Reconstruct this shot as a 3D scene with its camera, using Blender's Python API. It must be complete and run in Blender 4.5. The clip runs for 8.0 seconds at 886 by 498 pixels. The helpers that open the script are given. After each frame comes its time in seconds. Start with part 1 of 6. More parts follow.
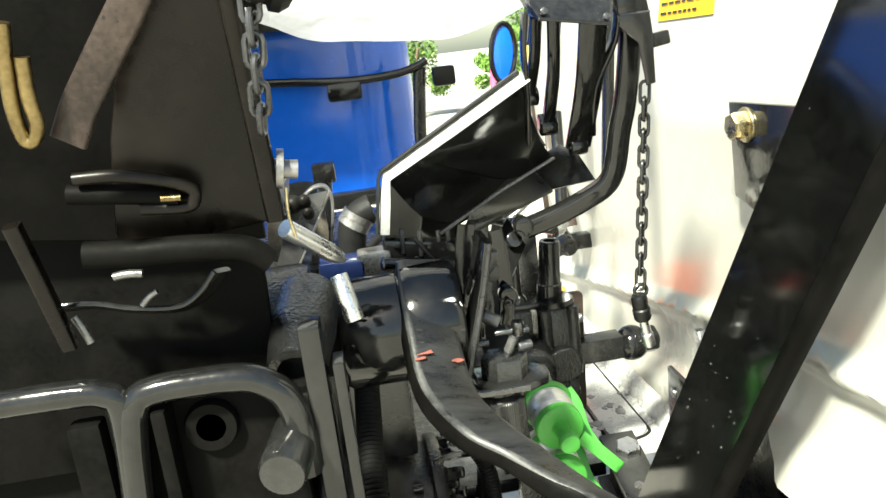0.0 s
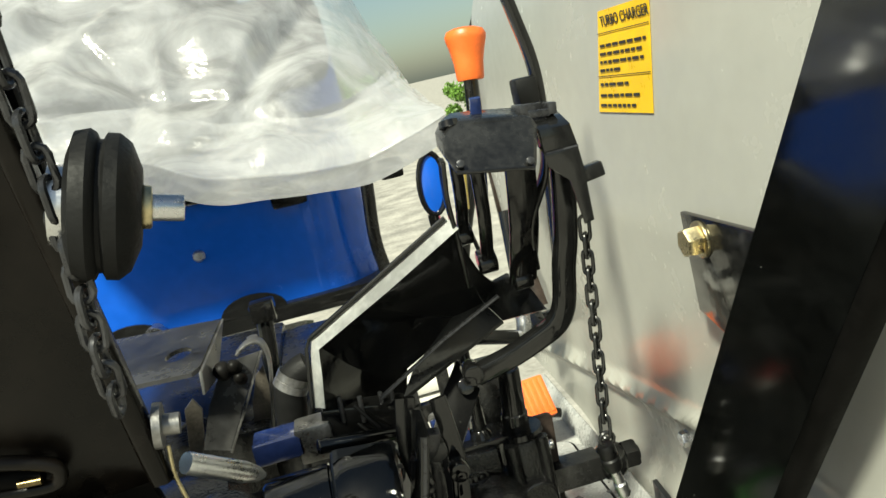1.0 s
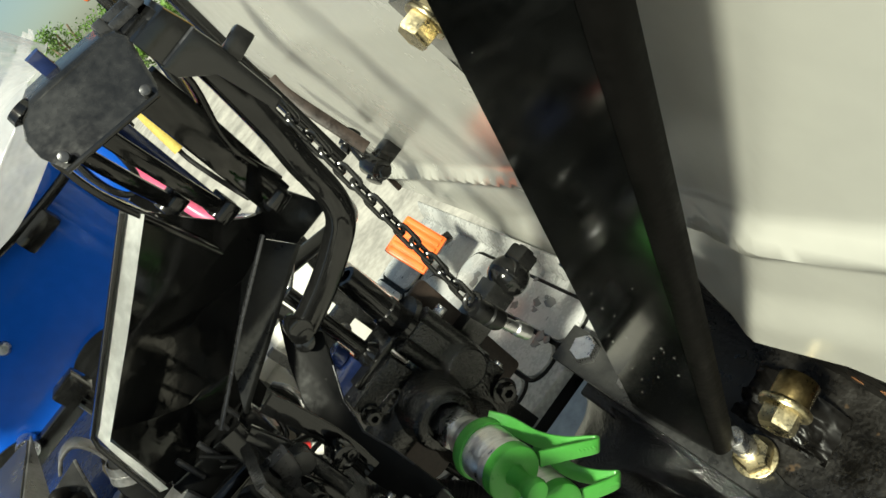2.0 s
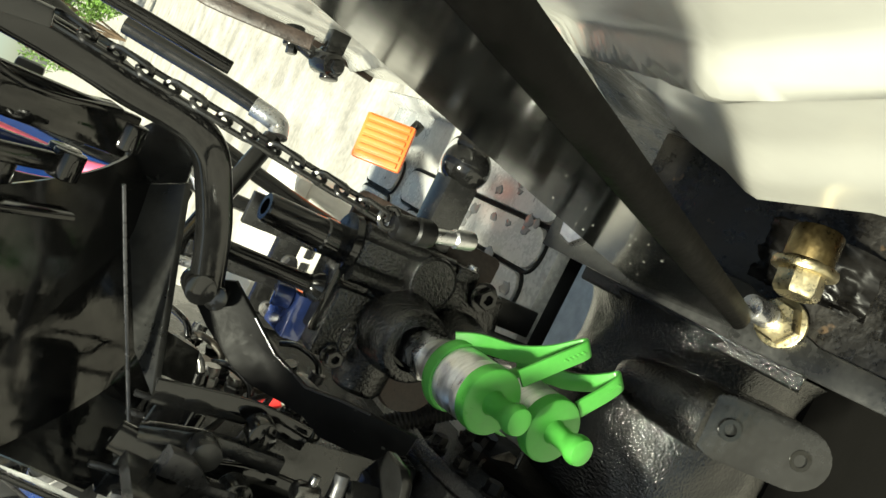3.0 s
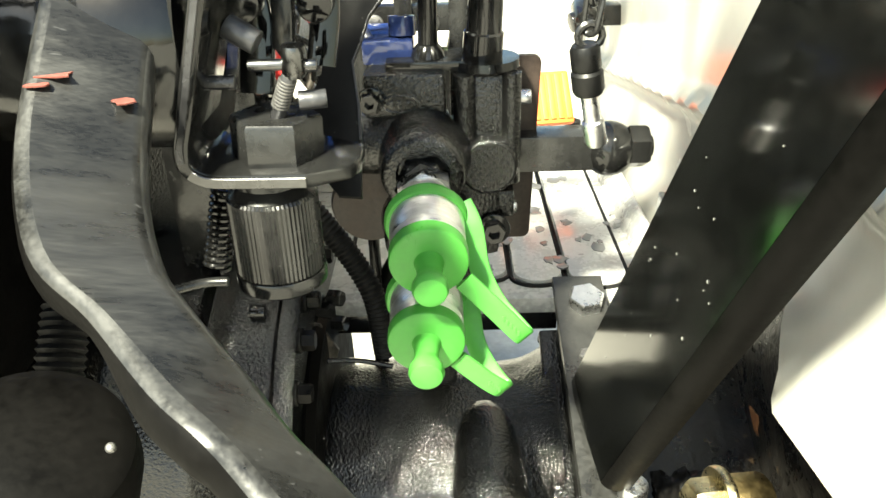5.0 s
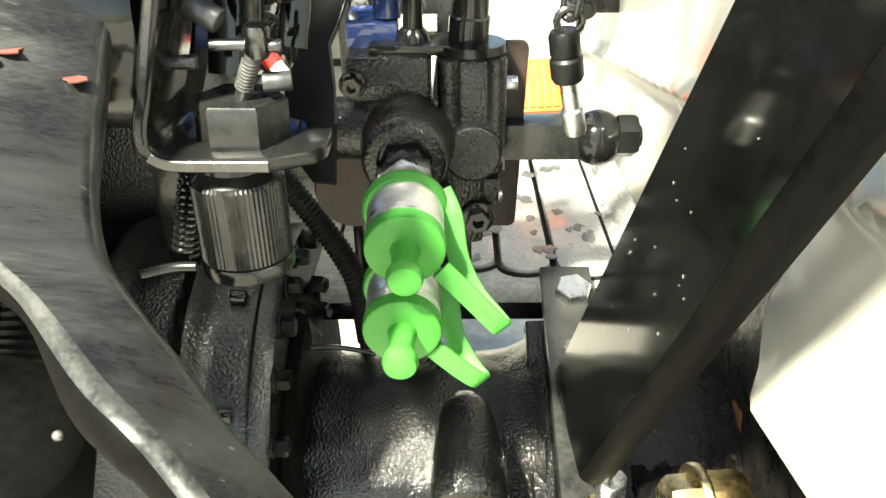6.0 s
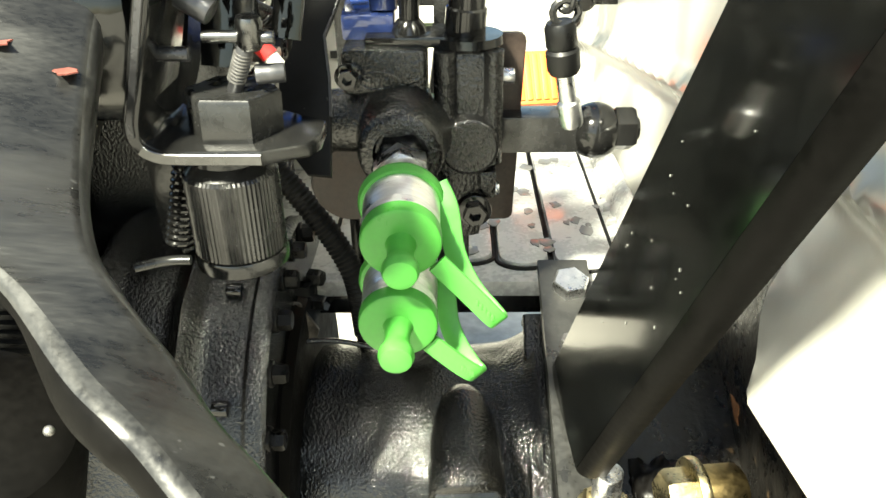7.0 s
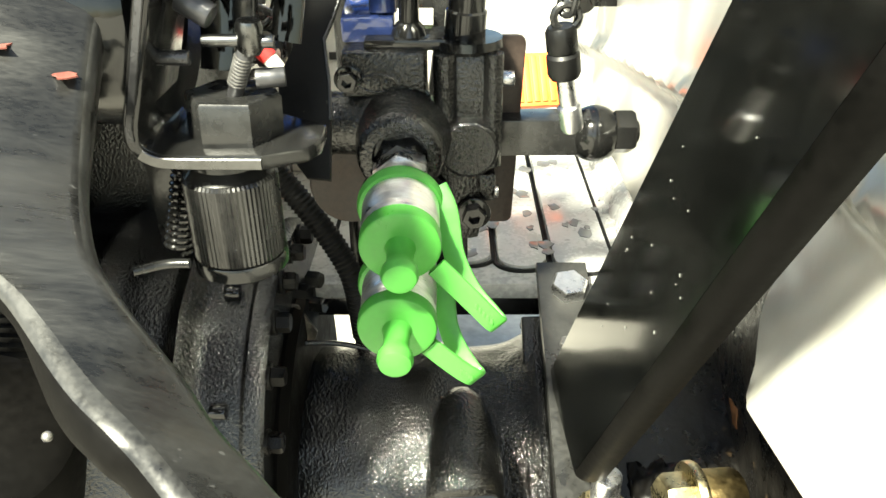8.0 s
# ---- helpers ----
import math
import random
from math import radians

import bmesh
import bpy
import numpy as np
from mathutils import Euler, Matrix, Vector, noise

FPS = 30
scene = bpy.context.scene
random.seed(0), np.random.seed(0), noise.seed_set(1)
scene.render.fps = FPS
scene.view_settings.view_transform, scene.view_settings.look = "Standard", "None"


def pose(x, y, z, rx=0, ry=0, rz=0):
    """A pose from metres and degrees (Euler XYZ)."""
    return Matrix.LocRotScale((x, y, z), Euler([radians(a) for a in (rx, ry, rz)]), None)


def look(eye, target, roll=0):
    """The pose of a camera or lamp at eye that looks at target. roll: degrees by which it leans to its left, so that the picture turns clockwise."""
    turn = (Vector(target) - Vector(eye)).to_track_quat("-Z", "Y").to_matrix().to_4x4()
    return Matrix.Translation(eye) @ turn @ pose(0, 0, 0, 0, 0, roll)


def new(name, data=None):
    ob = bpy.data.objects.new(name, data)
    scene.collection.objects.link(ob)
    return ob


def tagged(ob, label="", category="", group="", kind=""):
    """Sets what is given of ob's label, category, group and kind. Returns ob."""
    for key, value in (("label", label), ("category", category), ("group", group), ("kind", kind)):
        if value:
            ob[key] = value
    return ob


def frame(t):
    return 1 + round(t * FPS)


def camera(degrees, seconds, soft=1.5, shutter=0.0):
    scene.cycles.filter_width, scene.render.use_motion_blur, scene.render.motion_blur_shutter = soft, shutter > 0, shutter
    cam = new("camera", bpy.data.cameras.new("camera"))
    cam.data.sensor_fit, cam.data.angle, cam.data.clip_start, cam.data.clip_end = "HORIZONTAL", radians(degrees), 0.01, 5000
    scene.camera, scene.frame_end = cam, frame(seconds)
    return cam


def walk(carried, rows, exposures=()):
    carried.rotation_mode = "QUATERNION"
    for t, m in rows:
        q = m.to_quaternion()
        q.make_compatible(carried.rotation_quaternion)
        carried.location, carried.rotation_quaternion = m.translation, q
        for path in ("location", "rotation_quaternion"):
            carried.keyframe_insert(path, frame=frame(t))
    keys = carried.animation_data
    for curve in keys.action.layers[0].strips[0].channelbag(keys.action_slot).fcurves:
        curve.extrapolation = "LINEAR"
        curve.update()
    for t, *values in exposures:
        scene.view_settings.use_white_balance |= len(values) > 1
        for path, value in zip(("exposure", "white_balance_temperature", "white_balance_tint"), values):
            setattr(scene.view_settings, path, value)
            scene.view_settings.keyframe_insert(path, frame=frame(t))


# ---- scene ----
cam = camera(59.0, 8.0)
PATH = [
    (0, (-0.182, -0.2906, 1.4562), (0.0131, 1.6401, 0.9721), -7.20),
    (0.3, (-0.1433, -0.2522, 1.5005), (0.0348, 1.6926, 1.069), -8.41),
    (0.5, (-0.1331, -0.2361, 1.521), (0.0433, 1.7125, 1.1065), -8.79),
    (0.8, (-0.1145, -0.2253, 1.5412), (0.0745, 1.7237, 1.1341), -10.86),
    (1, (-0.1059, -0.211, 1.5429), (0.1265, 1.7297, 1.1192), -13.23),
    (1.5, (-0.0403, -0.1482, 1.5261), (0.2773, 1.7178, 0.8804), -27.18),
    (1.7, (-0.0094, -0.123, 1.5176), (0.2815, 1.7064, 0.7634), -35.54),
    (2, (0.0299, -0.0859, 1.4985), (0.2099, 1.6889, 0.5942), -50.59),
    (2.2, (0.0518, -0.0661, 1.4806), (0.1431, 1.6897, 0.5271), -57.61),
    (3.3, (0.088, -0.0078, 1.3783), (-0.0456, 1.7329, 0.4025), -66.04),
    (3.5, (0.0639, -0.0025, 1.3618), (-0.0453, 1.7381, 0.3827), -57.23),
    (3.8, (0.0295, 0.0019, 1.3321), (-0.0248, 1.7411, 0.3462), -40.49),
    (4, (0.0203, 0.0017, 1.3258), (-0.0414, 1.7397, 0.3382), -29.22),
    (4.2, (0.004, -0.0025, 1.3147), (-0.0372, 1.7461, 0.3448), -19.89),
    (4.5, (-0.0049, -0.0169, 1.3008), (-0.0405, 1.7473, 0.3594), -9.00),
    (4.7, (-0.0113, -0.0149, 1.3104), (-0.0392, 1.7579, 0.3851), -3.92),
    (5.8, (0.0073, -0.0035, 1.3091), (-0.0115, 1.7496, 0.3467), -0.37),
    (6, (0.0072, -0.0025, 1.3071), (-0.0234, 1.7503, 0.3445), -0.76),
    (6.5, (0.0087, 0.001, 1.3049), (-0.018, 1.7436, 0.3238), -0.66),
    (7, (0.0091, -0.0003, 1.3063), (-0.02, 1.7435, 0.3273), -0.76),
    (7.5, (0.0081, 0.0004, 1.3079), (-0.0178, 1.741, 0.3231), -0.71),
    (8, (0.008, 0.0014, 1.3077), (-0.0148, 1.7453, 0.3288), -0.49),
]
EXPOSURES = [(0.0, 2.0, 6900, -3), (0.5, 1.75, 7100, -4), (1.0, 0.7, 7100, -5), (1.5, 0.3, 7100, -5), (2.0, 0.7, 7000, -5), (3.5, 1.6, 7300, -4), (4.0, 2.2, 7300, -3), (4.5, 2.45, 7300, -3), (8.0, 2.45, 7300, -3)]
walk(cam, [(t, look(eye, target, roll)) for t, eye, target, roll in PATH], EXPOSURES)

# ---- light ----
SUN_ELEVATION, SUN_AZIMUTH = 50.0, -147.0          # degrees; azimuth 0 is straight ahead, plus is to the right
world = bpy.data.worlds.new("sky")
scene.world = world
world.use_nodes = True
_sky = world.node_tree.nodes.new("ShaderNodeTexSky")
_sky.sky_type, _sky.sun_disc = "NISHITA", False
_sky.sun_elevation, _sky.sun_rotation = radians(SUN_ELEVATION), radians(SUN_AZIMUTH)
_sky.dust_density = 1.6
_bg = world.node_tree.nodes["Background"]
_bg.inputs["Strength"].default_value = 0.065
world.node_tree.links.new(_sky.outputs["Color"], _bg.inputs["Color"])
_lamp = bpy.data.lights.new("sun", "SUN")
_lamp.energy, _lamp.angle, _lamp.color = 5.0, radians(6), (1.0, 0.965, 0.90)
_to_sun = Vector((math.sin(radians(SUN_AZIMUTH)) * math.cos(radians(SUN_ELEVATION)),
                  math.cos(radians(SUN_AZIMUTH)) * math.cos(radians(SUN_ELEVATION)), math.sin(radians(SUN_ELEVATION))))
new("sun", _lamp).matrix_world = look(_to_sun * 20, (0, 0, 0))


# ---- materials ----
def shader(name, color, rough=0.5, metal=0.0, coat=0.0, spread=0.25, scale=40.0, bump=0.0, bump_scale=300.0,
           rough_spread=0.15, specks=0.0, speck_color=(0.35, 0.33, 0.3), speck_scale=220.0, stretch=(1, 1, 1), pieces=0.0, sheen=0.5, relief=0.0012):
    """A painted, cast or moulded surface: tone and gloss vary at two scales, with fine relief and dust specks."""
    mat = bpy.data.materials.new(name)
    mat.use_nodes = True
    nt = mat.node_tree
    bsdf = nt.nodes["Principled BSDF"]
    tex = nt.nodes.new("ShaderNodeTexCoord")
    grow = nt.nodes.new("ShaderNodeMapping")
    grow.inputs["Scale"].default_value = stretch
    nt.links.new(tex.outputs["Object"], grow.inputs["Vector"])

    def noise_tex(s, detail=4.0):
        n = nt.nodes.new("ShaderNodeTexNoise")
        n.inputs["Scale"].default_value, n.inputs["Detail"].default_value = s, detail
        nt.links.new(grow.outputs["Vector"], n.inputs["Vector"])
        return n.outputs["Fac"]

    def ramp(fac, lo, hi, a, b):
        r = nt.nodes.new("ShaderNodeMapRange")
        r.inputs["From Min"].default_value, r.inputs["From Max"].default_value = lo, hi
        r.inputs["To Min"].default_value, r.inputs["To Max"].default_value = a, b
        nt.links.new(fac, r.inputs["Value"])
        return r.outputs["Result"]

    wide, fine = noise_tex(scale), noise_tex(scale * 9)
    both = nt.nodes.new("ShaderNodeMath")
    both.operation = "ADD"
    nt.links.new(wide, both.inputs[0])
    nt.links.new(ramp(fine, 0, 1, -0.25, 0.25), both.inputs[1])
    tone = nt.nodes.new("ShaderNodeMix")
    tone.data_type = "RGBA"
    tone.inputs["A"].default_value = (*[c * (1 - spread) for c in color], 1)
    tone.inputs["B"].default_value = (*[min(1, c * (1 + spread)) for c in color], 1)
    nt.links.new(ramp(both.outputs[0], 0.3, 0.7, 0, 1), tone.inputs["Factor"])
    out = tone.outputs["Result"]
    if specks > 0:
        dust = nt.nodes.new("ShaderNodeMix")
        dust.data_type = "RGBA"
        dust.inputs["B"].default_value = (*speck_color, 1)
        nt.links.new(out, dust.inputs["A"])
        nt.links.new(ramp(noise_tex(speck_scale, 2.0), 0.72 - 0.06 * specks, 0.76, 0, 0.85), dust.inputs["Factor"])
        out = dust.outputs["Result"]
    if pieces > 0:
        info = nt.nodes.new("ShaderNodeObjectInfo")
        hue = nt.nodes.new("ShaderNodeHueSaturation")
        nt.links.new(out, hue.inputs["Color"])
        nt.links.new(ramp(info.outputs["Random"], 0, 1, 1 - pieces, 1 + pieces), hue.inputs["Value"])
        out = hue.outputs["Color"]
    nt.links.new(out, bsdf.inputs["Base Color"])
    nt.links.new(ramp(both.outputs[0], 0.25, 0.75, max(0.02, rough - rough_spread), min(1, rough + rough_spread)), bsdf.inputs["Roughness"])
    bsdf.inputs["Metallic"].default_value = metal
    bsdf.inputs["Coat Weight"].default_value = coat
    bsdf.inputs["Coat Roughness"].default_value = 0.12
    bsdf.inputs["Specular IOR Level"].default_value = sheen
    if bump > 0:
        b = nt.nodes.new("ShaderNodeBump")
        b.inputs["Strength"].default_value, b.inputs["Distance"].default_value = min(1.0, bump), relief
        nt.links.new(noise_tex(bump_scale, 3.0), b.inputs["Height"])
        nt.links.new(b.outputs["Normal"], bsdf.inputs["Normal"])
    return mat


CAST = shader("cast_black_enamel", (0.006, 0.006, 0.0059), 0.10, spread=0.4, scale=30, bump=0.9, bump_scale=400, specks=0.0, rough_spread=0.05, relief=0.0013, sheen=0.65)
PAINT = shader("gloss_black_enamel", (0.008, 0.008, 0.0079), 0.12, spread=0.4, scale=18, bump=0.12, bump_scale=90, specks=0.0, rough_spread=0.12)
PANEL = shader("dusty_black_enamel", (0.003, 0.0032, 0.003), 0.12, sheen=0.45, spread=0.5, scale=12, bump=0.015, bump_scale=40, specks=0.0, rough_spread=0.03)
SATIN = shader("satin_black_steel", (0.013, 0.013, 0.0128), 0.24, sheen=0.55, spread=0.45, scale=22, bump=0.2, bump_scale=120, specks=0.0, rough_spread=0.12)
WORN = shader("worn_black_paint", (0.012, 0.012, 0.0118), 0.33, sheen=0.38, spread=0.5, scale=42, bump=0.25, bump_scale=70, rough_spread=0.10, stretch=(0.12, 2.2, 2.2), specks=0.05, speck_color=(0.06, 0.06, 0.06), speck_scale=120)
GUNMETAL = shader("worn_dark_steel", (0.12, 0.12, 0.12), 0.26, metal=1.0, spread=0.25, scale=30, bump=0.04, bump_scale=120, rough_spread=0.08)
PLASTIC = shader("black_plastic", (0.005, 0.005, 0.005), 0.42, sheen=0.3, spread=0.25, scale=50, bump=0.1)
RUBBER = shader("black_rubber", (0.006, 0.006, 0.006), 0.6, sheen=0.2, spread=0.3, scale=60, bump=0.2)
RUSTY = shader("speckled_brown_black_plate", (0.030, 0.021, 0.017), 0.42, sheen=0.3, spread=0.5, scale=30, bump=0.3, bump_scale=200, specks=1.0, speck_color=(0.008, 0.008, 0.008), speck_scale=260)
STEEL = shader("bright_zinc_steel", (0.62, 0.62, 0.63), 0.30, metal=1.0, spread=0.15, scale=60, bump=0.15, bump_scale=300)
DULL = shader("dull_dark_steel", (0.055, 0.055, 0.058), 0.30, metal=0.6, spread=0.4, scale=25, bump=0.2)
# pale metal that paints the sky's reflection on the black rim
RIM = shader("rim_painted_reflection", (0.62, 0.62, 0.60), 0.34, metal=0.2, spread=0.3, scale=16, bump=0.02, bump_scale=30, rough_spread=0.05)
DUSTED = shader("dusted_black_steel", (0.0035, 0.0034, 0.0033), 0.46, sheen=0.12, spread=0.4, scale=30, bump=0.08, bump_scale=150, specks=0.08, speck_color=(0.05, 0.05, 0.045), speck_scale=160)
PLATED = shader("oily_grey_plate", (0.11, 0.11, 0.112), 0.22, metal=0.7, spread=0.45, scale=14, bump=0.06, bump_scale=80, rough_spread=0.12)
SOILED = shader("soiled_bare_steel", (0.07, 0.061, 0.05), 0.42, metal=0.3, spread=0.6, scale=45, bump=0.3, bump_scale=160, specks=0.5, speck_color=(0.02, 0.017, 0.014), speck_scale=90)
TARNISH = shader("tarnished_zinc", (0.20, 0.15, 0.07), 0.35, metal=1.0, spread=0.4, scale=40, bump=0.1)
GRIME = shader("grimy_black_plate", (0.007, 0.0062, 0.0052), 0.32, spread=0.7, scale=35, bump=0.7, bump_scale=140, specks=0.5, speck_color=(0.07, 0.045, 0.025), speck_scale=75, rough_spread=0.15)
SPECK = shader("pale_dust", (0.20, 0.20, 0.185), 0.8, spread=0.3, scale=80)
MATTE = shader("matte_black_paint", (0.005, 0.0046, 0.0043), 0.36, sheen=0.12, spread=0.5, scale=20, bump=0.05, bump_scale=60)
DUSTY = shader("grey_dusty_black_plate", (0.022, 0.022, 0.0212), 0.36, sheen=0.5, spread=0.5, scale=25, bump=0.12, bump_scale=120, specks=0.2, speck_color=(0.06, 0.06, 0.055), speck_scale=140)
# near-black for sheltered parts, with their shade put into the colour
SHADE_BLACK = shader("shade_darkened_black", (0.0025, 0.0023, 0.0021), 0.6, sheen=0.06, spread=0.5, scale=30, bump=0.3, bump_scale=80)
ALLOY = shader("machined_alloy_sleeve", (0.78, 0.78, 0.77), 0.40, metal=1.0, spread=0.15, scale=90, bump=0.2, bump_scale=150, stretch=(1, 4, 1))
BRASS = shader("yellow_zinc_steel", (0.48, 0.41, 0.25), 0.32, metal=1.0, spread=0.3, scale=50, bump=0.2, bump_scale=200)
IRON = shader("bare_grey_steel", (0.22, 0.215, 0.21), 0.38, metal=0.8, spread=0.4, scale=40, bump=0.3, bump_scale=180, specks=0.3, speck_color=(0.12, 0.06, 0.03))
GREEN = shader("soft_green_plastic", (0.062, 0.285, 0.045), 0.42, spread=0.08, scale=30, bump=0.08, bump_scale=120, sheen=0.4)
BLUE = shader("blue_enamel", (0.008, 0.105, 0.60), 0.20, spread=0.1, scale=6, bump=0.03, bump_scale=25, coat=0.4)
NAVY = shader("dark_blue_glossy", (0.02, 0.035, 0.12), 0.12, spread=0.3, scale=20, coat=0.5)
CREAM = shader("cream_white_enamel", (0.41, 0.403, 0.366), 0.24, spread=0.04, scale=5, bump=0.015, bump_scale=14, coat=0.0, rough_spread=0.06)
ORANGE = shader("orange_rubber", (0.85, 0.16, 0.03), 0.45, spread=0.12, scale=30, bump=0.1)
RED = shader("red_plastic", (0.55, 0.03, 0.03), 0.4, spread=0.15, scale=30)
YELLOWISH = shader("faded_yellow_sleeve", (0.60, 0.46, 0.12), 0.5, spread=0.2, scale=60)
PINK = shader("pink_plastic", (0.62, 0.10, 0.20), 0.45, spread=0.15, scale=30)
YELLOW = shader("yellow_decal", (0.85, 0.52, 0.02), 0.4, spread=0.08, scale=30)
INK = shader("black_print", (0.02, 0.02, 0.02), 0.5, spread=0.1, scale=30)
FLOOR = shader("wet_grey_floor_plate", (0.42, 0.42, 0.41), 0.30, spread=0.3, scale=20, bump=0.2, bump_scale=90, rough_spread=0.2, specks=0.1, speck_color=(0.05, 0.05, 0.05), speck_scale=90)
PAD = shader("wet_grey_rubber_pad", (0.46, 0.46, 0.455), 0.28, spread=0.15, scale=26, bump=0.2, bump_scale=60, rough_spread=0.2, specks=0.1, speck_color=(0.06, 0.06, 0.06), speck_scale=60)
CUSHION = shader("grey_black_seat_vinyl", (0.05, 0.05, 0.055), 0.5, spread=0.2, scale=20, bump=0.2)
MARK = shader("red_paint_mark", (0.22, 0.07, 0.055), 0.5, spread=0.3, scale=80)
RUST = shader("rust_stain", (0.19, 0.08, 0.03), 0.7, spread=0.4, scale=60, bump=0.4)
PALE = shader("pale_plastic", (0.75, 0.73, 0.68), 0.45, spread=0.08, scale=20)
GRIT = shader("pale_gravel_yard", (0.34, 0.32, 0.28), 0.85, spread=0.35, scale=3, bump=1.0, bump_scale=60)
LEAF = shader("bright_green_leaves", (0.10, 0.19, 0.03), 0.5, spread=0.5, scale=2, pieces=0.2)
BARK = shader("brown_bark", (0.16, 0.11, 0.07), 0.8, spread=0.4, scale=8, bump=0.6, bump_scale=30)


def film_material():
    """Thin clear polythene wrapping: mostly see-through, milky, with glossy creases."""
    mat = bpy.data.materials.new("clear_polythene")
    mat.use_nodes = True
    nt = mat.node_tree
    for n in list(nt.nodes):
        if n.type == "BSDF_PRINCIPLED":
            nt.nodes.remove(n)
    clear, milk, gloss = (nt.nodes.new("ShaderNodeBsdf" + k) for k in ("Transparent", "Translucent", "Glossy"))
    diff = nt.nodes.new("ShaderNodeBsdfDiffuse")
    clear.inputs["Color"].default_value = (0.97, 0.97, 0.97, 1)
    milk.inputs["Color"].default_value = (0.80, 0.80, 0.81, 1)
    diff.inputs["Color"].default_value = (0.72, 0.72, 0.73, 1)
    gloss.inputs["Roughness"].default_value = 0.16
    tex = nt.nodes.new("ShaderNodeTexCoord")
    n = nt.nodes.new("ShaderNodeTexNoise")
    n.inputs["Scale"].default_value, n.inputs["Detail"].default_value = 16, 4
    nt.links.new(tex.outputs["Object"], n.inputs["Vector"])
    bump = nt.nodes.new("ShaderNodeBump")
    bump.inputs["Strength"].default_value, bump.inputs["Distance"].default_value = 0.6, 0.012
    nt.links.new(n.outputs["Fac"], bump.inputs["Height"])
    for s in (milk, gloss, diff):
        nt.links.new(bump.outputs["Normal"], s.inputs["Normal"])

    def mix(a, b, f):
        m = nt.nodes.new("ShaderNodeMixShader")
        m.inputs["Fac"].default_value = f
        nt.links.new(a, m.inputs[1])
        nt.links.new(b, m.inputs[2])
        return m.outputs[0]
    body = mix(milk.outputs[0], diff.outputs[0], 0.5)
    body = mix(body, gloss.outputs[0], 0.22)
    # milky where the film lies in several folds
    folds = nt.nodes.new("ShaderNodeTexNoise")
    folds.inputs["Scale"].default_value, folds.inputs["Detail"].default_value, folds.inputs["Distortion"].default_value = 14, 5, 1.6
    nt.links.new(tex.outputs["Object"], folds.inputs["Vector"])
    cover = nt.nodes.new("ShaderNodeMapRange")
    cover.inputs["From Min"].default_value, cover.inputs["From Max"].default_value = 0.35, 0.68
    cover.inputs["To Min"].default_value, cover.inputs["To Max"].default_value = 0.40, 0.85
    nt.links.new(folds.outputs["Fac"], cover.inputs["Value"])
    last = nt.nodes.new("ShaderNodeMixShader")
    nt.links.new(cover.outputs[0], last.inputs[0])
    nt.links.new(clear.outputs[0], last.inputs[1])
    nt.links.new(body, last.inputs[2])
    nt.links.new(last.outputs[0], nt.nodes["Material Output"].inputs["Surface"])
    return mat


FILM = film_material()


# ---- building helpers ----
def axes_to(p0, p1):
    """Place at p0 whose z axis points to p1."""
    d = Vector(p1) - Vector(p0)
    return Matrix.Translation(p0) @ d.to_track_quat("Z", "Y").to_matrix().to_4x4(), d.length


def lathe(bm, p0, p1, profile, seg=28, turn=0.0):
    """Turn a profile of (radius, height) about the line from p0 towards p1; heights run from 0 at p0 to 1 at p1."""
    m, length = axes_to(p0, p1)
    rings = []
    for r, h in profile:
        if r < 1e-6:
            rings.append([bm.verts.new(m @ Vector((0, 0, h * length)))])
        else:
            rings.append([bm.verts.new(m @ Vector((r * math.cos(2 * math.pi * k / seg + turn), r * math.sin(2 * math.pi * k / seg + turn), h * length))) for k in range(seg)])
    for a, b in zip(rings, rings[1:]):
        for k in range(seg):
            quad = [a[k % len(a)], a[(k + 1) % len(a)], b[(k + 1) % len(b)], b[k % len(b)]]
            quad = [v for i, v in enumerate(quad) if v not in quad[:i]]
            if len(quad) > 2:
                bm.faces.new(quad)
    return bm


def rod(bm, p0, p1, r0, r1=None, seg=24, bevel=0.12):
    """A closed round bar with eased rims; bevel as a share of the radius."""
    r1 = r0 if r1 is None else r1
    length = (Vector(p1) - Vector(p0)).length
    b = min(bevel * min(r0, r1), 0.3 * length)
    h = b / length
    return lathe(bm, p0, p1, [(0, 0), (r0 - b, 0), (r0 - 0.3 * b, 0.3 * h), (r0, h), (r1, 1 - h), (r1 - 0.3 * b, 1 - 0.3 * h), (r1 - b, 1), (0, 1)], seg)


def hexagon(bm, p0, p1, flats, turn=0.0, chamfer=0.12):
    """A bolt head or nut: six flats, with the corners of the far end turned off."""
    r = flats / math.sqrt(3)
    return lathe(bm, p0, p1, [(0, 0), (r, 0), (r, 1 - 1.6 * chamfer), (r * (1 - chamfer), 1), (0, 1)], 6, turn)


def block(bm, lo, hi, bevel=0.002, turn=None, pivot=None):
    """A box from corner lo to corner hi with eased edges, turned about its middle (or pivot) by degrees."""
    lo, hi = Vector(lo), Vector(hi)
    mid = (lo + hi) / 2
    made = bmesh.ops.create_cube(bm, size=1.0)["verts"]
    bmesh.ops.scale(bm, vec=hi - lo, verts=made)
    if bevel > 0:
        edges = list({e for v in made for e in v.link_edges})
        got = bmesh.ops.bevel(bm, geom=edges, offset=bevel, segments=2, affect="EDGES", profile=0.6)
        made = list({v for f in got["faces"] for v in f.verts} | {v for v in made if v.is_valid})
    m = Matrix.Translation(mid)
    if turn:
        p = Vector(pivot) if pivot else mid
        m = Matrix.Translation(p) @ pose(0, 0, 0, *turn) @ Matrix.Translation(mid - p)
    bmesh.ops.transform(bm, matrix=m, verts=made)
    return bm


